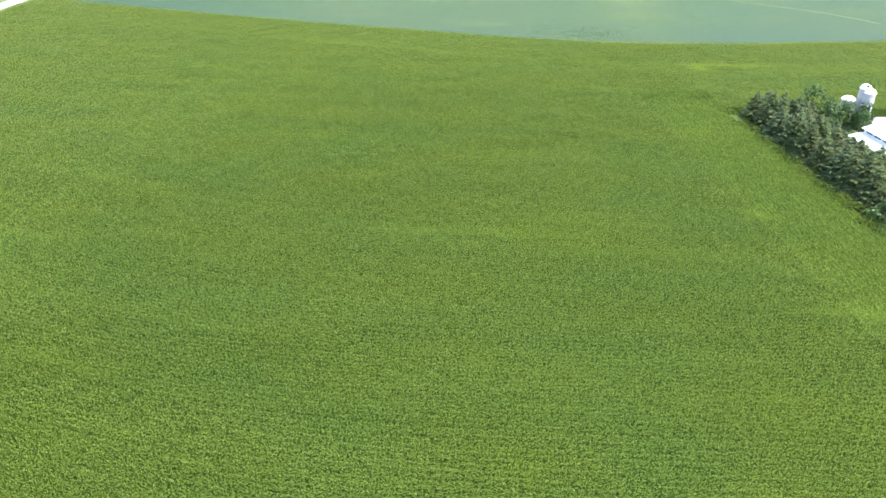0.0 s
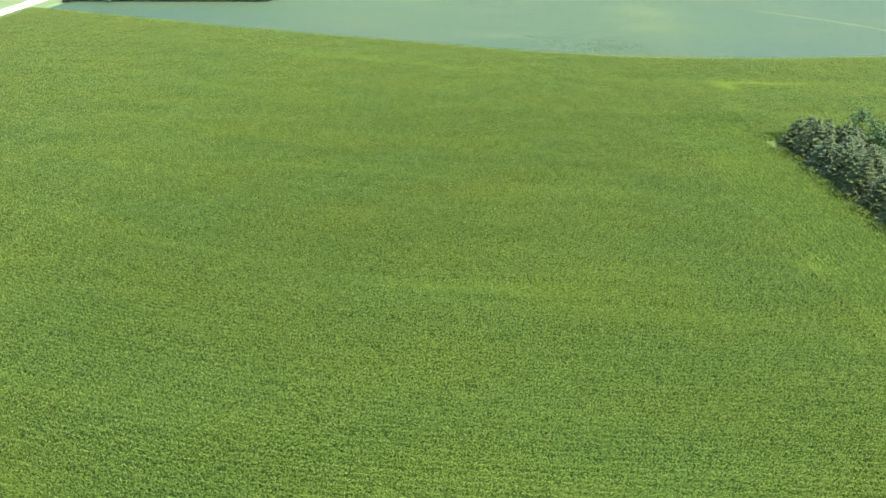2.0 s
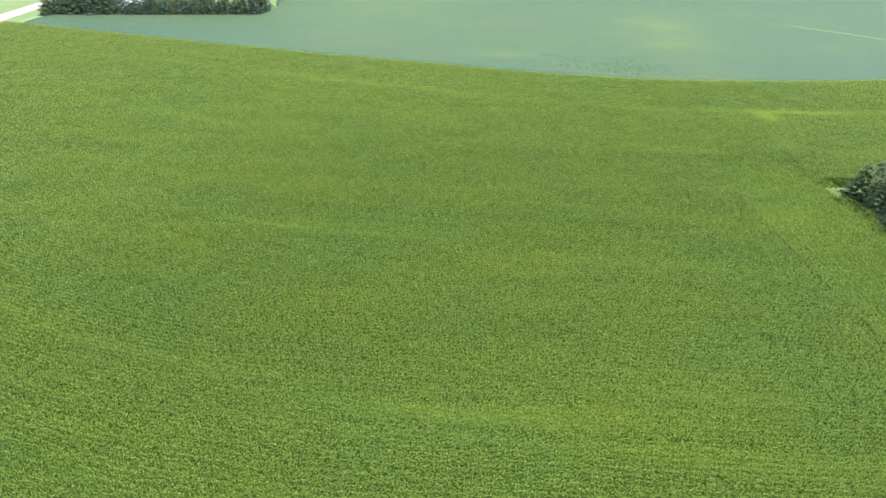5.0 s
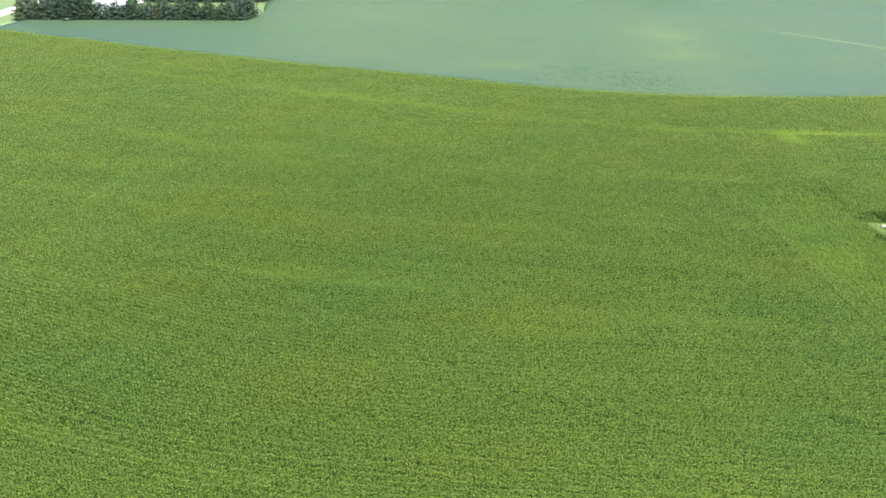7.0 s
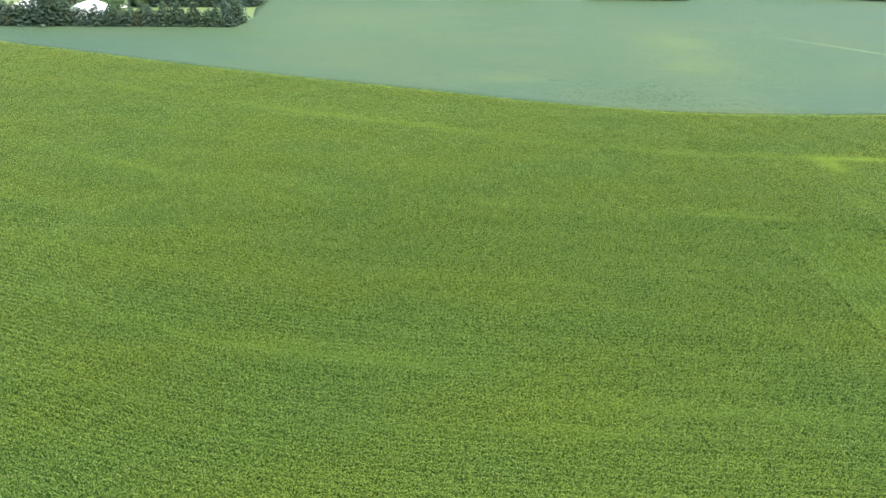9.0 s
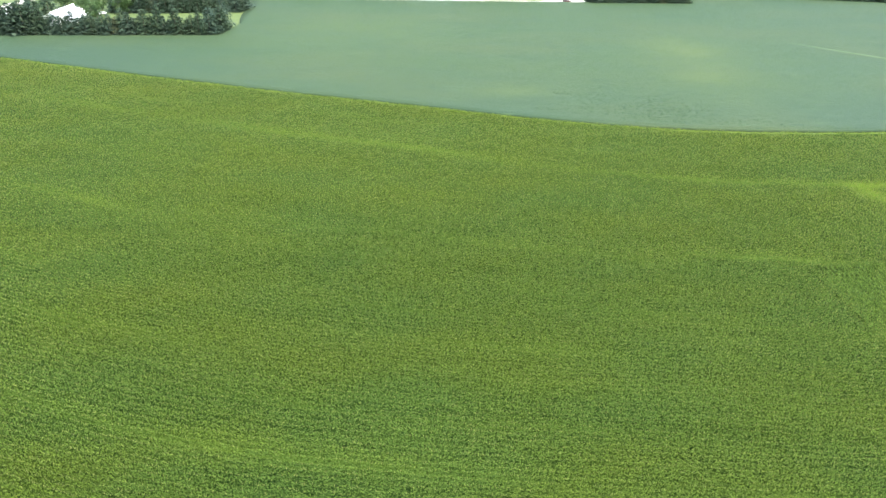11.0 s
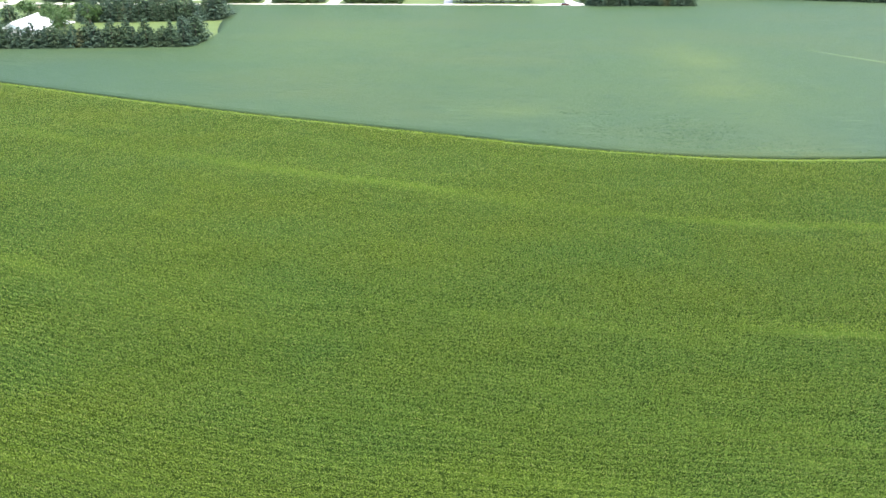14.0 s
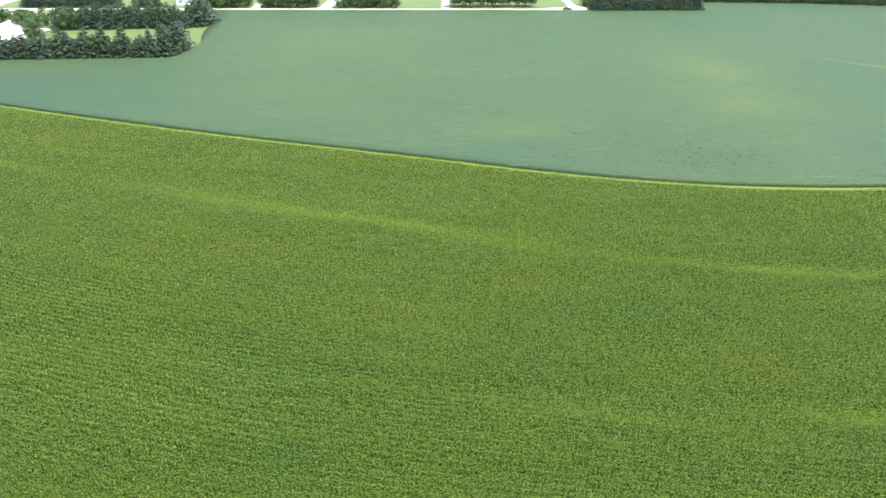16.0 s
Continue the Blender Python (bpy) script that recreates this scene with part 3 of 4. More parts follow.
# wind-tossed beans along the field edge: short uneven crests over the canopy
fx = rng.uniform(-12, 104, 5200)
fd = rng.uniform(5, 46, fx.size)
tossed = (0.6 * smooth_noise(fx, fd * 2.5, 13.0, 23) + 0.4 * rng.random(fx.size)) * np.exp(-((fx - 61 + 0.9 * (fd - 14)) / 42) ** 2) * np.clip(1.25 - fd / 46, 0, 1)
ok = tossed > 0.36
fx, fy = fx[ok], edge_y(fx[ok]) + fd[ok]
half = rng.uniform(0.25, 0.85, fx.size)
rise = rng.uniform(0.12, 0.30, fx.size)
tilt = rng.normal(-0.05, 0.12, fx.size)
crest = np.stack([np.stack([fx + a * half, fy + a * half * tilt + b, 0.74 + c * rise], 1) for a, b, c in ((-1, 0, 0.1), (0, -0.22, 0), (1, 0, 0.1), (0, 0.45, 0), (-0.45, -0.04, 1), (0.4, 0, 0.85))], 1).reshape(-1, 3)
tri = (np.arange(len(fx))[:, None, None] * 6 + np.array([(0, 1, 4), (4, 1, 5), (5, 1, 2), (2, 3, 5), (5, 3, 4), (4, 3, 0)])).reshape(-1, 3)
tagged(arrays("tossed_soybeans", crest, tri, SOY_LEAF), "wind-tossed blue-green soybean tops near the field edge", "soybeans", "", "stuff")


# ---- trees ----
def spruce(name, seed, h, radius, needles, label, fine=True):
    """A conifer: tapered trunk, whorls of drooping boughs of many sprays, gaps between them."""
    r = np.random.default_rng(seed)
    thing = empty(name, Matrix(), label, "tree")
    bm = bmesh.new()
    lathe(bm, [(0.17, 0), (0.14, 0.4), (0.09, h * 0.5), (0.02, h * 0.97), (0, h)], 8)
    part("trunk", bm, BARK, thing)
    # whorls of drooping boughs, each a flat fan of tapering sprays with shorter ones hanging below
    tris = []
    up = np.array([0, 0, 1.0])
    z = 0.25
    while z < h - 0.15:
        k = z / h
        rim = radius * (1 - k ** 1.9) ** 0.95 * (0.75 + 0.25 * min(1, k * 8)) + 0.08
        boughs = max(4, int(round((11 if fine else 8) * (1 - 0.4 * k))))
        turn = r.uniform(0, 6.283)
        for i in range(boughs):
            az = turn + 6.283 * i / boughs + r.normal(0, 0.12)
            reach = rim * r.uniform(0.72, 1.12)
            d = np.array([math.cos(az), math.sin(az), 0.0])
            s = np.array([-d[1], d[0], 0.0])
            root = up * (z + r.normal(0, 0.10))
            droop, lift = r.uniform(0.10, 0.42), r.uniform(0.05, 0.25)
            m = max(3, int((8 if fine else 4) * (0.45 + 0.55 * reach / radius)))
            t = np.repeat(np.linspace(0.30, 0.97, m), 2) + r.normal(0, 0.03, 2 * m)
            sign = np.tile([1.0, -1.0], m)
            foot = root + np.outer(t * reach, d) + np.outer(reach * (-droop * t + lift * t * t), up)
            ln = (0.22 + 0.30 * (1 - t)) * (0.35 + 0.65 * reach / radius) * (2.5 if fine else 3.6) * r.uniform(0.7, 1.25, 2 * m)
            way = np.outer(r.uniform(0.45, 0.9, 2 * m), d) + np.outer(sign * r.uniform(0.35, 0.9, 2 * m), s) + np.outer(r.uniform(-0.45, 0.10, 2 * m), up)
            side = np.outer(ln * 0.30, d) - np.outer(sign * ln * 0.14, s) + np.outer(r.normal(0, 0.05, 2 * m), up)
            tris.append(np.stack([foot - side * 0.6, foot + side, foot + way * ln[:, None]], 1))
            hang = foot[::2] + np.outer(r.normal(0, 0.05, m), s)
            w = np.outer(ln[::2] * 0.32, d)
            tris.append(np.stack([hang - w, hang + w, hang - np.outer(ln[::2] * r.uniform(0.4, 0.8, m), up) + np.outer(ln[::2] * 0.25, d)], 1))
        z += r.uniform(0.26, 0.42) * (1.0 if fine else 1.35) * h / 7
    tops = np.array([[(math.cos(a) * 0.10, math.sin(a) * 0.10, h - 0.4), (-math.cos(a) * 0.10, -math.sin(a) * 0.10, h - 0.4), (0, 0, h + 0.05)] for a in (0.3, 1.4, 2.5)])
    v = np.concatenate(tris + [tops]).reshape(-1, 3)
    v[:, 2] = np.maximum(v[:, 2], 0.05)
    arrays("crown", v, np.arange(len(v)).reshape(-1, 3), needles, thing)
    return thing


def broadleaf(name, seed, h, radius, mat, label, low=0.25):
    """A broad-leaved tree: trunk, limbs, and a crown of many leaf clumps in uneven lobes."""
    r = np.random.default_rng(seed)
    thing = empty(name, Matrix(), label, "tree")
    bm = bmesh.new()
    lathe(bm, [(0.2 * h / 8, 0), (0.15 * h / 8, h * 0.15), (0.1 * h / 8, h * 0.5), (0, h * 0.85)], 8)
    lobes = []
    for i in range(13):
        az, k = r.uniform(0, 6.28), r.uniform(low, 0.86)
        out = radius * r.uniform(0.25, 0.72) * (1.15 - abs(k - 0.5))
        c = Vector((math.cos(az) * out, math.sin(az) * out, h * k))
        lobes.append((c, radius * r.uniform(0.34, 0.55)))
        start = Vector((0, 0, h * max(0.1, k - 0.25)))
        side = (c - start).cross(Vector((0, 0, 1))).normalized() * 0.05
        up = Vector((0, 0, 0.05))
        a = [bm.verts.new(start + q) for q in (side, up, -side)]
        b = bm.verts.new(c)
        for m in range(3):
            bm.faces.new((a[m], a[(m + 1) % 3], b))
    part("trunk", bm, BARK, thing)
    lobes.append((Vector((0, 0, h * 0.9)), radius * 0.4))
    out = []
    for c, s in lobes:
        for _ in range(75):
            d = Vector(r.normal(0, 1, 3)).normalized()
            p = c + Vector((d.x, d.y, d.z * 0.8)) * s * r.uniform(0.55, 1.08)
            if p.z < 0.15:
                continue
            t = Vector(r.normal(0, 1, 3)).cross(d).normalized()
            t = (t + d * r.normal(0, 0.4)).normalized()
            u = (t.cross(d) + d * r.normal(0, 0.4)).normalized()
            e = 0.16 + 0.16 * r.random() + 0.03 * h / 8
            out += [p - t * e, p + u * e * 0.8, p + t * e, p - u * e * 0.8]
    v = np.array(out)
    arrays("crown", v, np.arange(len(v)).reshape(-1, 4), mat, thing)
    return thing


SPRUCES = [
    spruce("spruce_tree", 21, 7.0, 2.65, NEEDLES, "dark green spruce in a dense windbreak"),
    spruce("spruce_tree", 22, 6.4, 2.6, BLUE_NEEDLES, "bluish green spruce in a dense windbreak"),
    spruce("spruce_tree", 23, 7.6, 2.45, NEEDLES, "dark green slender spruce in a dense windbreak"),
    spruce("spruce_tree", 24, 6.8, 2.8, BLUE_NEEDLES, "broad bluish spruce in a dense windbreak"),
    spruce("spruce_tree", 25, 6.2, 2.5, BROWN_NEEDLES, "browning spruce in a dense windbreak"),
]
FAR_SPRUCES = [
    spruce("spruce_tree", 31, 7.0, 2.9, FAR_NEEDLES, "dark green spruce in a dense windbreak", False),
    spruce("spruce_tree", 32, 6.4, 2.8, FAR_BLUE_NEEDLES, "bluish green spruce in a dense windbreak", False),
    spruce("spruce_tree", 33, 7.6, 2.6, FAR_NEEDLES, "dark green slender spruce in a dense windbreak", False),
    spruce("spruce_tree", 34, 6.8, 3.1, FAR_BLUE_NEEDLES, "broad bluish spruce in a dense windbreak", False),
    spruce("spruce_tree", 35, 6.2, 2.7, BROWN_NEEDLES, "browning spruce in a dense windbreak", False),
]
BROADS = [
    broadleaf("broadleaf_tree", 41, 8.0, 3.4, LEAVES, "leafy green broad-crowned tree"),
    broadleaf("broadleaf_tree", 42, 7.0, 3.0, LEAVES, "leafy green round-crowned tree"),
    broadleaf("broadleaf_tree", 43, 9.0, 3.2, LEAVES, "tall leafy green tree"),
]
SHRUBBY = [broadleaf("shrubby_tree", 61, 6.5, 3.3, LEAVES, "dense dark green tree leafed to the ground", 0.1), broadleaf("shrubby_tree", 62, 7.5, 3.4, LEAVES, "tall dense green tree leafed to the ground", 0.1)]
BUSHES = [broadleaf("bush", 51, 3.2, 1.9, LEAVES, "leafy green bush by the farmyard", 0.12), broadleaf("bush", 52, 2.6, 1.7, LEAVES, "low leafy green bush by a yard", 0.1)]
for ob in BUSHES:
    tagged(ob, "", "bush")
pick = random.Random(7)
used = set()


def plant(kinds, x, y, size=1.0, weights=None, group="", label=""):
    """Sets a tree of one of the kinds on the ground; the first of each kind is the model itself."""
    ob = pick.choices(kinds, weights)[0]
    s = size * pick.uniform(0.84, 1.2)
    m = pose(x, y, 0, 0, 0, pick.uniform(0, 360)) @ Matrix.Diagonal((s, s, s * pick.uniform(0.92, 1.1), 1))
    if ob.name in used:
        t = copy_thing(ob, Matrix())
    else:
        used.add(ob.name)
        t = ob
    t.matrix_basis = m
    return tagged(t, label, "", group)


W = [4, 3, 3, 3, 0.8]
# windbreak by the near farmyard
for rowx, y0, y1 in ((75.6, 28, 156), (78.7, 30, 158), (82.0, 60, 158.8), (85.2, 98, 151)):
    yy = y0
    while yy < y1:
        plant(SPRUCES if yy > 86 else FAR_SPRUCES, rowx + pick.uniform(-0.5, 0.5), yy + pick.uniform(-0.5, 0.5), 1.03 if rowx < 80 else 1.1 if rowx < 84 else 0.78, W, "near windbreak")
        yy += 3.2
plant(BUSHES, 74.0, 101, 1.3, None, "yard bushes", "light green leafy bush beside the spruces")
plant(BUSHES, 73.8, 97.5, 1.3, None, "yard bushes")
for px, py, s in ((86.4, 140.5, 0.9), (85.4, 135, 0.9), (85.8, 146, 1.0), (86.2, 152, 1.05), (90.0, 150, 0.95), (94.0, 151.5, 0.9), (98, 150.5, 0.8), (88.4, 156, 1.0), (92.4, 155.5, 0.9)):
    plant(BROADS if px > 88.2 else SPRUCES, px, py, s, None, "yard trees by the barn")
for px, py, s in ((96.0, 155, 1.25), (99.5, 154, 1.5), (92.5, 157, 1.2), (88.0, 157.5, 1.4), (86.0, 155, 1.3), (90.5, 158, 1.2)):
    plant(BUSHES, px, py, s, None, "yard bushes")
# far farm: front row, corner, back row
xx = -179.0
while xx < -92:
    plant(FAR_SPRUCES, xx + pick.uniform(-0.4, 0.4), 366.0 + (xx + 130) * 0.11 + pick.uniform(-0.6, 0.6), 1.6 if xx < -152 else 1.2, W, "far farm front windbreak")
    xx += 2.2
for px, py, s in ((-94, 372, 1.3), (-90.5, 375, 1.45), (-87.5, 380, 1.5), (-92, 380.5, 1.4), (-88, 386, 1.45), (-91.5, 388, 1.35)):
    plant(FAR_SPRUCES, px, py, s, [1, 3, 0.5, 3, 0], "far farm corner spruces")
for rowy, x0, x1 in ((425, -148, -99), (430, -150, -93)):
    xx = x0
    while xx < x1:
        plant(FAR_SPRUCES, xx + pick.uniform(-0.4, 0.4), rowy + (xx + 148) * 0.14 + pick.uniform(-0.6, 0.6), 1.25, W, "far farm back windbreak")
        xx += 2.8
for px, py in ((-95, 435), (-92.5, 439), (-93.5, 445), (-96, 450), (-98, 443)):
    plant(FAR_SPRUCES, px, py, 1.35, W, "far farm back windbreak")
for px, py in ((-147.3, 400), (-148.3, 407)):
    plant(SHRUBBY, px, py, 1.0, None, "far farm broadleaf trees")
for px, py in ((-156, 409), (-158, 415), (-144, 421), (-141, 424), (-158, 424)):
    plant(SHRUBBY, px, py, 0.95, None, "far farm broadleaf trees")
for px, py in ((-170, 384), (-169, 391), (-171, 398), (-168, 405)):
    plant(FAR_SPRUCES, px, py, 1.5, W, "far farm yard trees")
for px, py in ((-166, 418), (-160, 421), (-172, 424), (-165, 430), (-157, 433), (-174, 412), (-150, 431)):
    plant(SHRUBBY, px, py, 1.1, None, "far farm broadleaf trees")
# hedge of spruces by the cross road and the far hedgerow
for rowy in (493.5, 497.0):
    xx = 90.0
    while xx < 146:
        plant(FAR_SPRUCES, xx, rowy + (xx - 90) * 0.085 + pick.uniform(-0.4, 0.4), 1.2, W, "roadside spruce hedge")
        xx += 2.9
xx = 152.0
while xx < 345:
    plant(FAR_SPRUCES, xx, 533 - max(0, xx - 215) * 0.15 + pick.uniform(-1, 1), 1.25, W, "far hedgerow")
    xx += 3.3
# trees on the lots behind the cross road
for x0, x1, dy, kinds in ((-192, -148, 13, FAR_SPRUCES), (-140, -129, 14, FAR_SPRUCES), (-107, -86, 11, SHRUBBY), (-80, -53, 11, SHRUBBY), (-41, -11, 11, SHRUBBY), (18, 62, 15, BROADS), (88, 96, 16, SHRUBBY)):
    for k in range(3 if kinds is SHRUBBY else 2):
        xx = x0 + 2 * k
        while xx < x1:
            plant(kinds, xx, float(cross_road_y(xx)) + dy + 5 * k + pick.uniform(-1, 1), 1.25 if kinds is BROADS else 1.0, W if kinds is FAR_SPRUCES else None, "lots behind the road")
            xx += 4.0 if kinds is not FAR_SPRUCES else 3.0
for ob in list(SPRUCES + FAR_SPRUCES + BROADS + BUSHES + SHRUBBY):
    if ob.name not in used:
        for o in (*ob.children_recursive, ob):
            bpy.data.objects.remove(o)


# ---- lawns, yards and drives ----
sheet("lawn", [(-182, 371.5), (-93, 372.5), (-84, 392), (-86, 440), (-100, 473), (-190, 464)], 0.04, GRASS, "mown light green lawn between the windbreaks", "lawn")
sheet("lawn", [(-250, 472.5), (-100, 484), (95, 498.5), (98, 600), (-260, 600)], 0.03, GRASS, "light green lawns behind the gravel road", "lawn")
sheet("farmyard", [(86, 90), (135, 90), (135, 168), (108, 168), (101, 152), (86.2, 140)], 0.05, ASPHALT, "grey paved farmyard by the silos", "yard")
sheet("grass_lane", [(73.4, 156.5), (102, 156.5), (108, 168), (112, 168.2), (112, 164.4), (73.4, 164.4)], 0.035, GRASS, "mown green grass lane between spruces and corn", "lawn")
sheet("gravel_apron", [(53, 493.6), (64, 491.8), (76, 492.3), (89.8, 498), (89.4, 502.5), (84.5, 516), (80.5, 516), (78, 507), (66, 502.4)], 0.155, GRAVEL, "pale gravel apron where the drive meets the road", "road")
sheet("bare_dirt", [(-189, 462), (-176, 464), (-176, 472), (-190, 471)], 0.07, DIRT, "patch of bare reddish dirt beside the road", "ground")
for x0, x1, w in ((-82, -85, 4), (-49, -46, 6), (12.5, 15, 4.5), (81, 84, 5)):
    ya = float(cross_road_y(x0)) + 5
    px = np.linspace(x0, x1, 12)
    ribbon("driveway", px, np.linspace(ya, ya + 45, 12), w, 0.05, GRAVEL if w not in (4.5, 5) else ASPHALT, "pale driveway leading off the gravel road" if w not in (4.5, 5) else "grey paved driveway leading off the gravel road", "driveway", 0.03)


tx = np.array([144, 149.5, 157, 165.5, 174, 181, 186, 190.5])
ty = np.array([375.5, 368.5, 359, 348, 337.5, 326, 314, 299])
tz = 0.95
tw = np.array([0.12, 0.25, 0.4, 0.5, 0.5, 0.5, 0.5, 0.5])
tv = np.array([(x + s * w, y + s * w * 0.7, tz) for x, y, w in zip(tx, ty, tw) for s in (-1, 1)])
tq = np.array([(2 * i, 2 * i + 1, 2 * i + 3, 2 * i + 2) for i in range(len(tx) - 1)])
tagged(arrays("wheel_track", tv, tq, TRACK), "pale grassy track curving through the beans", "track", "", "structure")


# ---- buildings ----
def slab(bm, a, b, c, d, t):
    """A roof slab of thickness t under the four corners."""
    up = [bm.verts.new(p) for p in (a, b, c, d)]
    lo = [bm.verts.new(Vector(p) - Vector((0, 0, t))) for p in (a, b, c, d)]
    bm.faces.new(up)
    bm.faces.new(lo[::-1])
    for i in range(4):
        j = (i + 1) % 4
        bm.faces.new((up[i], lo[i], lo[j], up[j]))


def ribs(bm, x0, z0, x1, z1, y0, y1, step=0.9):
    """Standing seams of a metal roof plane that slopes along x."""
    n = Vector((-(z1 - z0), 0, x1 - x0)).normalized()
    if n.z < 0:
        n = -n
    for yy in np.arange(y0 + step / 2, y1, step):
        p = [Vector((x0, yy - 0.03, z0)), Vector((x1, yy - 0.03, z1)), Vector((x1, yy + 0.03, z1)), Vector((x0, yy + 0.03, z0))]
        t = [bm.verts.new(q + n * 0.05) for q in p]
        b = [bm.verts.new(q) for q in p]
        bm.faces.new(t)
        for i in range(4):
            j = (i + 1) % 4
            bm.faces.new((b[i], b[j], t[j], t[i]))


def gable(name, m, w, l, eave, ridge, roof_mat, wall_mat, label, category, door=True, windows=0):
    """A gabled building with its ridge along y: walls, two roof planes with seams, ridge cap, doors and windows."""
    thing = empty(name, m, label, category)
    hw, hl = w / 2, l / 2
    bm = bmesh.new()
    for x0, x1, y0, y1 in ((-hw, -hw + 0.2, -hl, hl), (hw - 0.2, hw, -hl, hl)):
        box(bm, x0, x1, y0, y1, 0, eave)
    for y0, y1 in ((-hl, -hl + 0.2), (hl - 0.2, hl)):
        pts = [(-hw + 0.2, 0), (hw - 0.2, 0), (hw - 0.2, eave), (0, ridge - 0.1), (-hw + 0.2, eave)]
        f = [bm.verts.new((px, y0, pz)) for px, pz in pts]
        b = [bm.verts.new((px, y1, pz)) for px, pz in pts]
        bm.faces.new(f)
        bm.faces.new(b[::-1])
        for i in range(5):
            j = (i + 1) % 5
            bm.faces.new((f[j], f[i], b[i], b[j]))
    part("wall", bm, wall_mat, thing)
    for s in (1, -1):
        ox, oz = s * (hw + 0.4), eave - 0.4 * (ridge - eave) / hw
        bm = bmesh.new()
        slab(bm, (0, -hl - 0.4, ridge), (ox, -hl - 0.4, oz), (ox, hl + 0.4, oz), (0, hl + 0.4, ridge), 0.12)
        if roof_mat is WHITE_METAL:
            ribs(bm, 0, ridge, ox, oz, -hl, hl)
        part("roof", bm, roof_mat, thing)
    bm = bmesh.new()
    box(bm, -0.22, 0.22, -hl - 0.42, hl + 0.42, ridge - 0.03, ridge + 0.07)
    part("ridge_cap", bm, roof_mat, thing)
    if door:
        bm = bmesh.new()
        box(bm, -min(1.8, hw * 0.5), min(1.8, hw * 0.5), -hl - 0.05, -hl - 0.003, 0, eave * 0.8)
        part("door", bm, WHITE_PAINT if category == "shed" else WOOD, thing)
    for i in range(windows):
        yy = -hl + l * (i + 0.5) / windows
        for s in (1, -1):
            bm = bmesh.new()
            a, b = sorted((s * (hw + 0.003), s * (hw + 0.06)))
            box(bm, a, b, yy - 0.6, yy + 0.6, 1.0, 2.2)
            win = part("window", bm, WHITE_PAINT, thing)
            bm = bmesh.new()
            a, b = sorted((s * (hw + 0.063), s * (hw + 0.075)))
            box(bm, a, b, yy - 0.5, yy + 0.5, 1.1, 2.1)
            part("pane", bm, GLASS_DARK, win)
    return thing


# barn with a lean-to, beside the windbreak
barn = empty("barn", pose(2.0, 0.5, 0), "long barn with a white metal roof and lean-to", "barn")
Y0, Y1 = 84.0, 138.5
bm = bmesh.new()
for x0, x1, h in ((87.9, 88.1, 3.2), (89.6, 89.8, 4.9), (99.9, 100.1, 4.9)):
    box(bm, x0, x1, Y0, Y1, 0, h)
for yy in (Y0, Y1 - 0.2):
    pts = [(88.1, 0), (99.9, 0), (99.9, 4.9), (95.0, 6.3), (89.8, 4.95), (89.6, 3.6), (88.1, 3.2)]
    f = [bm.verts.new((px, yy + 0.003, pz)) for px, pz in pts]
    b = [bm.verts.new((px, yy + 0.2, pz)) for px, pz in pts]
    bm.faces.new(f)
    bm.faces.new(b[::-1])
    for i in range(7):
        j = (i + 1) % 7
        bm.faces.new((f[j], f[i], b[i], b[j]))
part("wall", bm, WHITE_WALL, barn)
for x0, z0, x1, z1 in ((95.0, 6.55, 89.2, 5.0), (95.0, 6.55, 100.5, 5.0), (89.59, 4.0, 86.6, 3.3)):
    bm = bmesh.new()
    slab(bm, (x0, Y0 - 0.5, z0), (x1, Y0 - 0.5, z1), (x1, Y1 + 0.5, z1), (x0, Y1 + 0.5, z0), 0.14)
    ribs(bm, x0, z0, x1, z1, Y0, Y1)
    part("roof", bm, WHITE_METAL, barn)
bm = bmesh.new()
for yy in np.arange(Y0 + 1.5, Y1 - 1, 3.0):
    box(bm, 89.50, 89.595, yy - 1.1, yy + 1.1, 4.42, 4.78)
part("window", bm, DARK, barn, "dark vent strip under the upper eave")
bm = bmesh.new()
box(bm, 87.8, 87.895, 118, 124, 0.3, 2.8)
part("door", bm, DARK, barn, "dark open barn doorway")


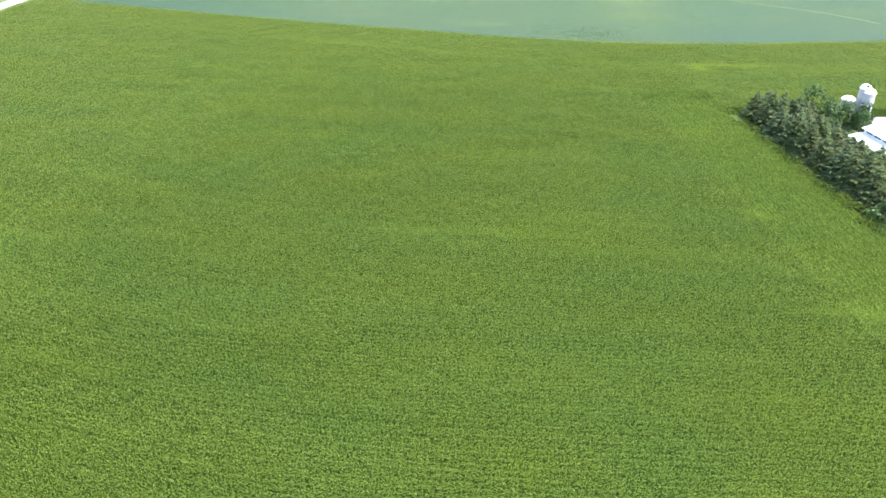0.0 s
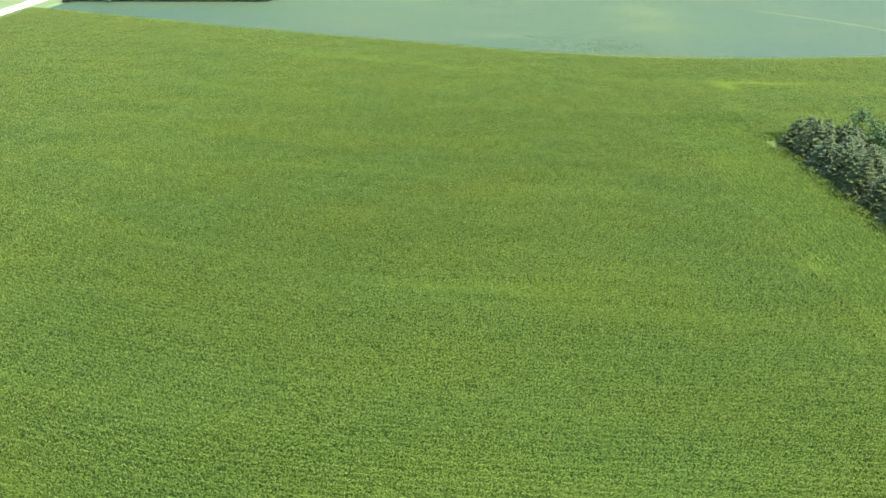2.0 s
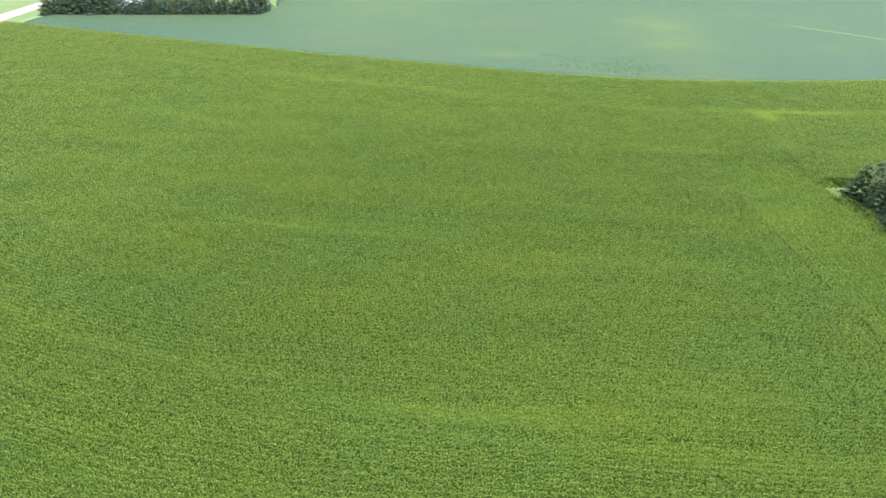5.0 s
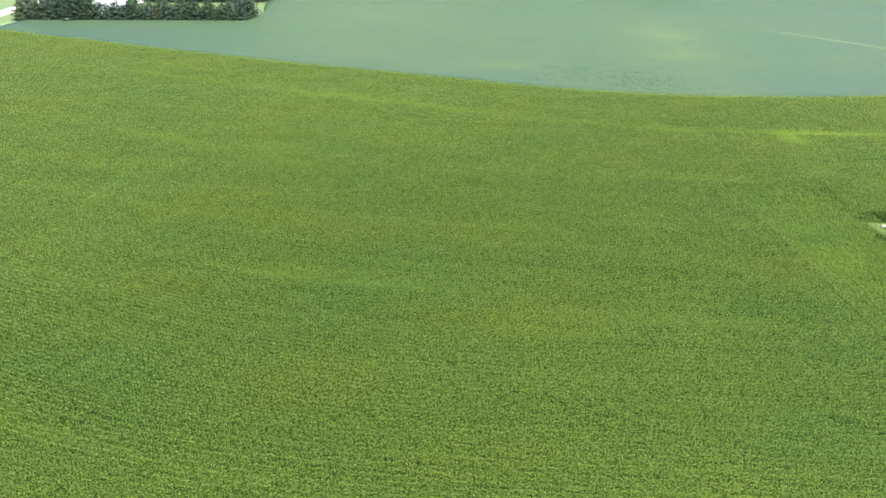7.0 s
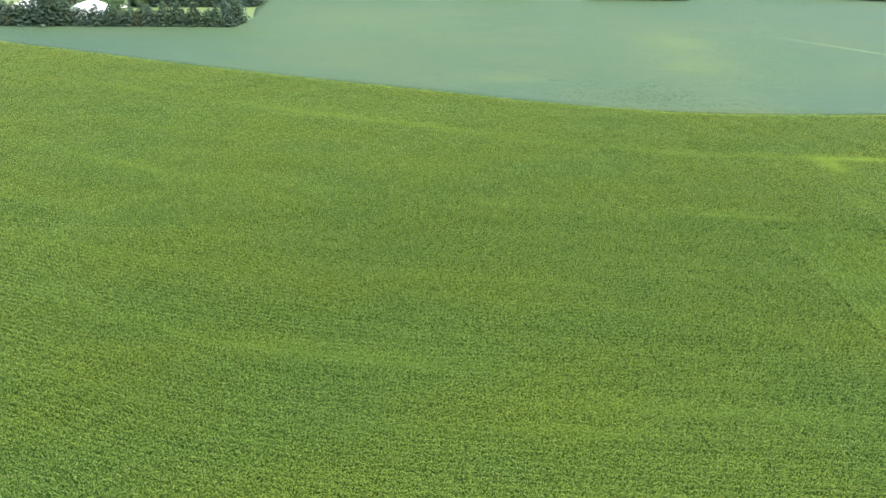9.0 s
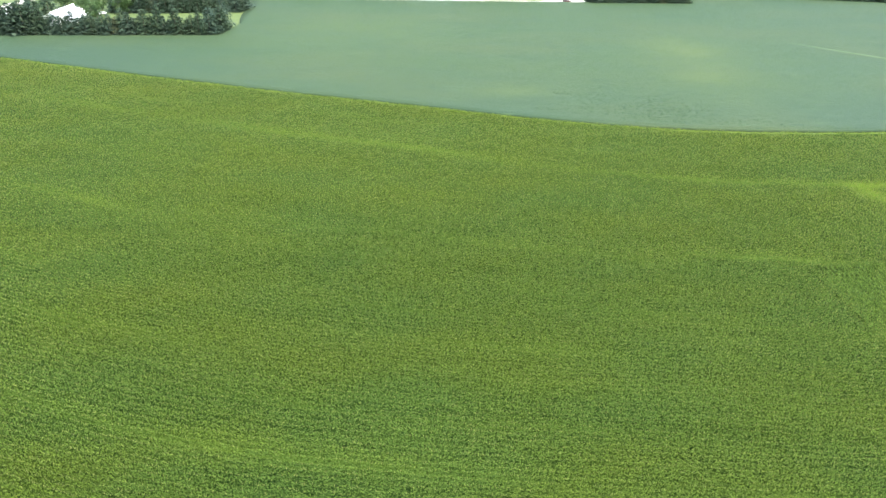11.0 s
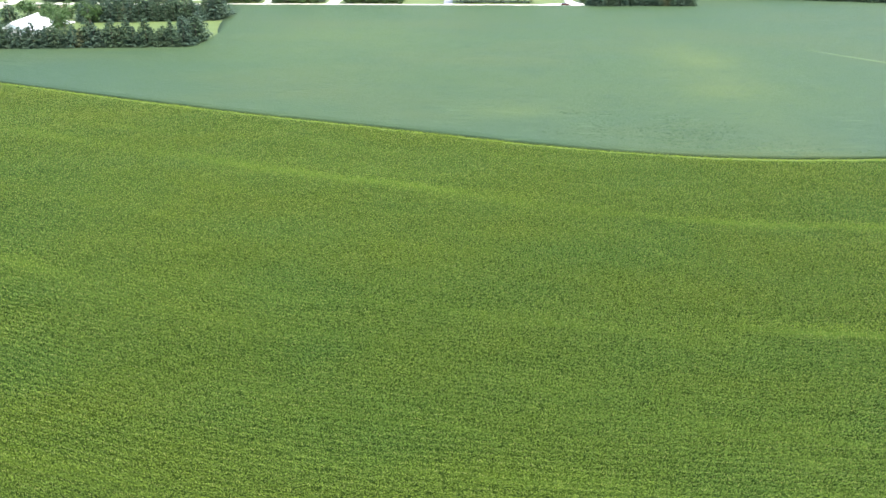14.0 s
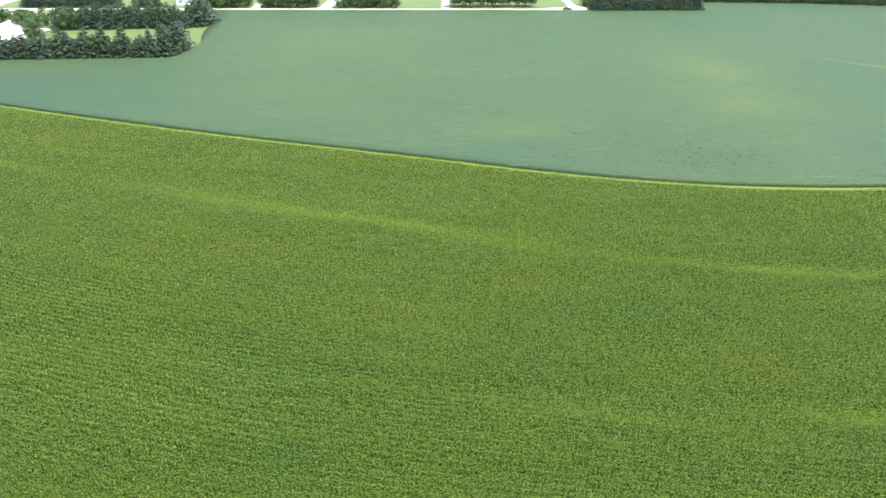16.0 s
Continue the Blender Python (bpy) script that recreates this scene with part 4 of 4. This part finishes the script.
def silo(x, y, r, h, dome, mat, label, hatch=False, hoops=True):
    """A tower silo: wall with hoops, domed roof with ribs, a chute and a hatch."""
    thing = empty("silo" if hoops else "grain_bin", pose(x, y, 0), label, "silo")
    bm = bmesh.new()
    prof = []
    if hoops:
        lathe(bm, [(r, 0), (r, h)], 36)
    else:
        n = int(h / 0.2)
        lathe(bm, [(r + (0.03 if i % 2 else 0), h * i / n) for i in range(n + 1)], 36)
    part("wall", bm, mat, thing)
    bm = bmesh.new()
    prof = [(r + 0.1, h - 0.12), (r + 0.1, h + 0.02)] + [(r * math.cos(a), h + dome * math.sin(a)) for a in np.linspace(0.02, math.pi / 2 - 0.001, 9)]
    prof[-1] = (0, h + dome)
    lathe(bm, prof, 24)
    part("roof", bm, WHITE_METAL, thing, "white domed metal roof")
    if hoops:
        for z in np.arange(0.5, h - 0.2, 0.7):
            bm = bmesh.new()
            lathe(bm, [(r + 0.002, z - 0.02), (r + 0.03, z - 0.02), (r + 0.03, z + 0.02), (r + 0.002, z + 0.02)], 36)
            part("hoop", bm, GALVANISED, thing)
        bm = bmesh.new()
        box(bm, r * 0.75, r + 0.5, r * 0.5, r * 0.5 + 0.7, 0, h - 0.3)
        part("chute", bm, GALVANISED, thing, "grey metal chute up the silo wall")
    if hatch:
        bm = bmesh.new()
        lathe(bm, [(0.36, 0), (0.36, 0.06), (0, 0.07)], 14)
        lid = part("hatch", bm, DARK, thing, "dark open hatch in the dome")
        lid.matrix_basis = pose(-0.15, -r * 0.72, h + dome * 0.70, 46, 0, 0)
    return thing


silo(103.7, 159.4, 1.25, 7.3, 1.05, CONCRETE, "white concrete silo with a domed roof in the farmyard")
silo(104.3, 162.6, 1.25, 7.6, 1.05, CONCRETE, "white concrete silo with a hatch in its domed roof", True)
silo(100.5, 162.0, 1.5, 5.1, 0.8, GALVANISED, "grey corrugated grain bin with a white domed roof", False, False)

gable("shed", pose(-157.5, 396, 0, 0, 0, 5), 12.5, 25, 2.4, 5.7, WHITE_METAL, WHITE_WALL, "white farm shed with a white metal roof among trees", "shed")
gable("shed", pose(-180.0, 389, 0, 0, 0, 3), 7.5, 26, 3.4, 5.2, WHITE_METAL, WHITE_WALL, "long white farm shed with a white metal roof", "shed")
gable("house", pose(-117, 503, 0, 0, 0, 90), 8, 13, 2.9, 5.2, SHINGLE, WHITE_WALL, "white house with a grey shingle roof behind the road", "house", True, 3)


def car(m, paint, label):
    """A parked saloon: body with cabin, windows, lights and four wheels."""
    thing = empty("car", m, label, "car")
    side = [(-2.3, 0.35), (2.3, 0.35), (2.35, 0.7), (2.2, 0.88), (1.1, 0.98), (0.45, 1.42), (-1.1, 1.45), (-1.75, 1.02), (-2.3, 0.95), (-2.38, 0.6)]
    bm = bmesh.new()
    f = [bm.verts.new((x, -0.88 if z < 1.2 else -0.7, z)) for x, z in side]
    b = [bm.verts.new((x, 0.88 if z < 1.2 else 0.7, z)) for x, z in side]
    bm.faces.new(f)
    bm.faces.new(b[::-1])
    for i in range(10):
        j = (i + 1) % 10
        bm.faces.new((f[j], f[i], b[i], b[j]))
    bmesh.ops.bevel(bm, geom=bm.edges[:], offset=0.06, segments=2, affect="EDGES")
    part("body", bm, paint, thing)
    bm = bmesh.new()
    for p in (((1.08, 1.0), (0.5, 1.4)), ((-1.72, 1.05), (-1.15, 1.42))):
        (x0, z0), (x1, z1) = p
        n = Vector((z1 - z0, 0, x0 - x1)).normalized() * (0.015 if x0 > 0 else -0.015)
        n.z = abs(n.z)
        bm.faces.new([bm.verts.new(Vector(q) + n) for q in ((x0, -0.72, z0), (x0, 0.72, z0), (x1, 0.62, z1), (x1, -0.62, z1))])
    for s in (-1, 1):
        bm.faces.new([bm.verts.new((x, s * yy, z)) for x, yy, z in ((0.95, 0.885, 1.0), (-1.55, 0.885, 1.02), (-1.05, 0.735, 1.39), (0.42, 0.735, 1.37))])
    part("window", bm, GLASS_DARK, thing)
    for x in (1.45, -1.4):
        for s in (-1, 1):
            bm = bmesh.new()
            lathe(bm, [(0, -0.1), (0.26, -0.11), (0.33, -0.07), (0.33, 0.07), (0.26, 0.11), (0, 0.1)], 18)
            w = part("wheel", bm, RUBBER, thing)
            w.matrix_basis = pose(x, s * 0.82, 0.33, 90, 0, 0)
            bm = bmesh.new()
            lathe(bm, [(0, 0), (0.2, 0.0), (0.2, 0.02), (0, 0.03)], 14)
            rim = part("rim", bm, GALVANISED, w)
            rim.matrix_basis = pose(0, 0, -0.112 * s, 180 if s > 0 else 0, 0, 0) if s > 0 else pose(0, 0, 0.112)
    return thing


car(pose(76, 496.2, 0.157, 0, 0, 4), CAR_PAINT, "dark red car standing on the gravel road")
car(pose(-151.3, 417.6, 0.045, 0, 0, 62), WHITE_PAINT, "white car parked on the lawn behind the spruces")


MAILBOXES = [(36.0, 498.5), (10.0, 497.5), (-50.5, 491.5)]


def mailbox(x, y, label):
    """A roadside mailbox: post, arm and a rounded box with a door and flag."""
    thing = empty("mailbox", pose(x, y, 0.03), label, "mailbox", "mailboxes along the road")
    bm = bmesh.new()
    box(bm, -0.07, 0.07, -0.07, 0.07, 0, 1.25)
    part("post", bm, WOOD, thing)
    bm = bmesh.new()
    side = [(-0.14, 1.25)] + [(-0.14 * math.cos(a), 1.42 + 0.14 * math.sin(a)) for a in np.linspace(0, math.pi, 9)] + [(0.14, 1.25)]
    f = [bm.verts.new((sx_, -0.4, sz_)) for sx_, sz_ in side]
    b = [bm.verts.new((sx_, 0.25, sz_)) for sx_, sz_ in side]
    bm.faces.new(f)
    bm.faces.new(b[::-1])
    for i in range(len(side)):
        j = (i + 1) % len(side)
        bm.faces.new((f[j], f[i], b[i], b[j]))
    part("box", bm, DARK, thing, "dark rounded metal box")
    bm = bmesh.new()
    box(bm, 0.145, 0.16, -0.1, -0.05, 1.35, 1.7)
    part("flag", bm, CAR_PAINT, thing, "small red flag")
    return thing


for mx, my in MAILBOXES:
    mailbox(mx, my, "dark mailbox on a wooden post beside the gravel road")


def boulder(x, y, size, label):
    """A lumpy field stone, flattened underneath."""
    bm = bmesh.new()
    bmesh.ops.create_icosphere(bm, subdivisions=2, radius=size)
    dent = random.Random(5)
    for v in bm.verts:
        v.co *= dent.uniform(0.86, 1.1)
        v.co.x *= 1.35
        v.co.z = max(v.co.z * 0.75, -0.3 * size) + 0.3 * size
    ob = part("boulder", bm, PALE_STONE)
    ob.matrix_world = pose(x, y, 0.035, 0, 0, 25)
    return tagged(ob, label, "boulder")


boulder(75.5, 162.6, 0.42, "pale whitish field boulder beyond the last spruce")
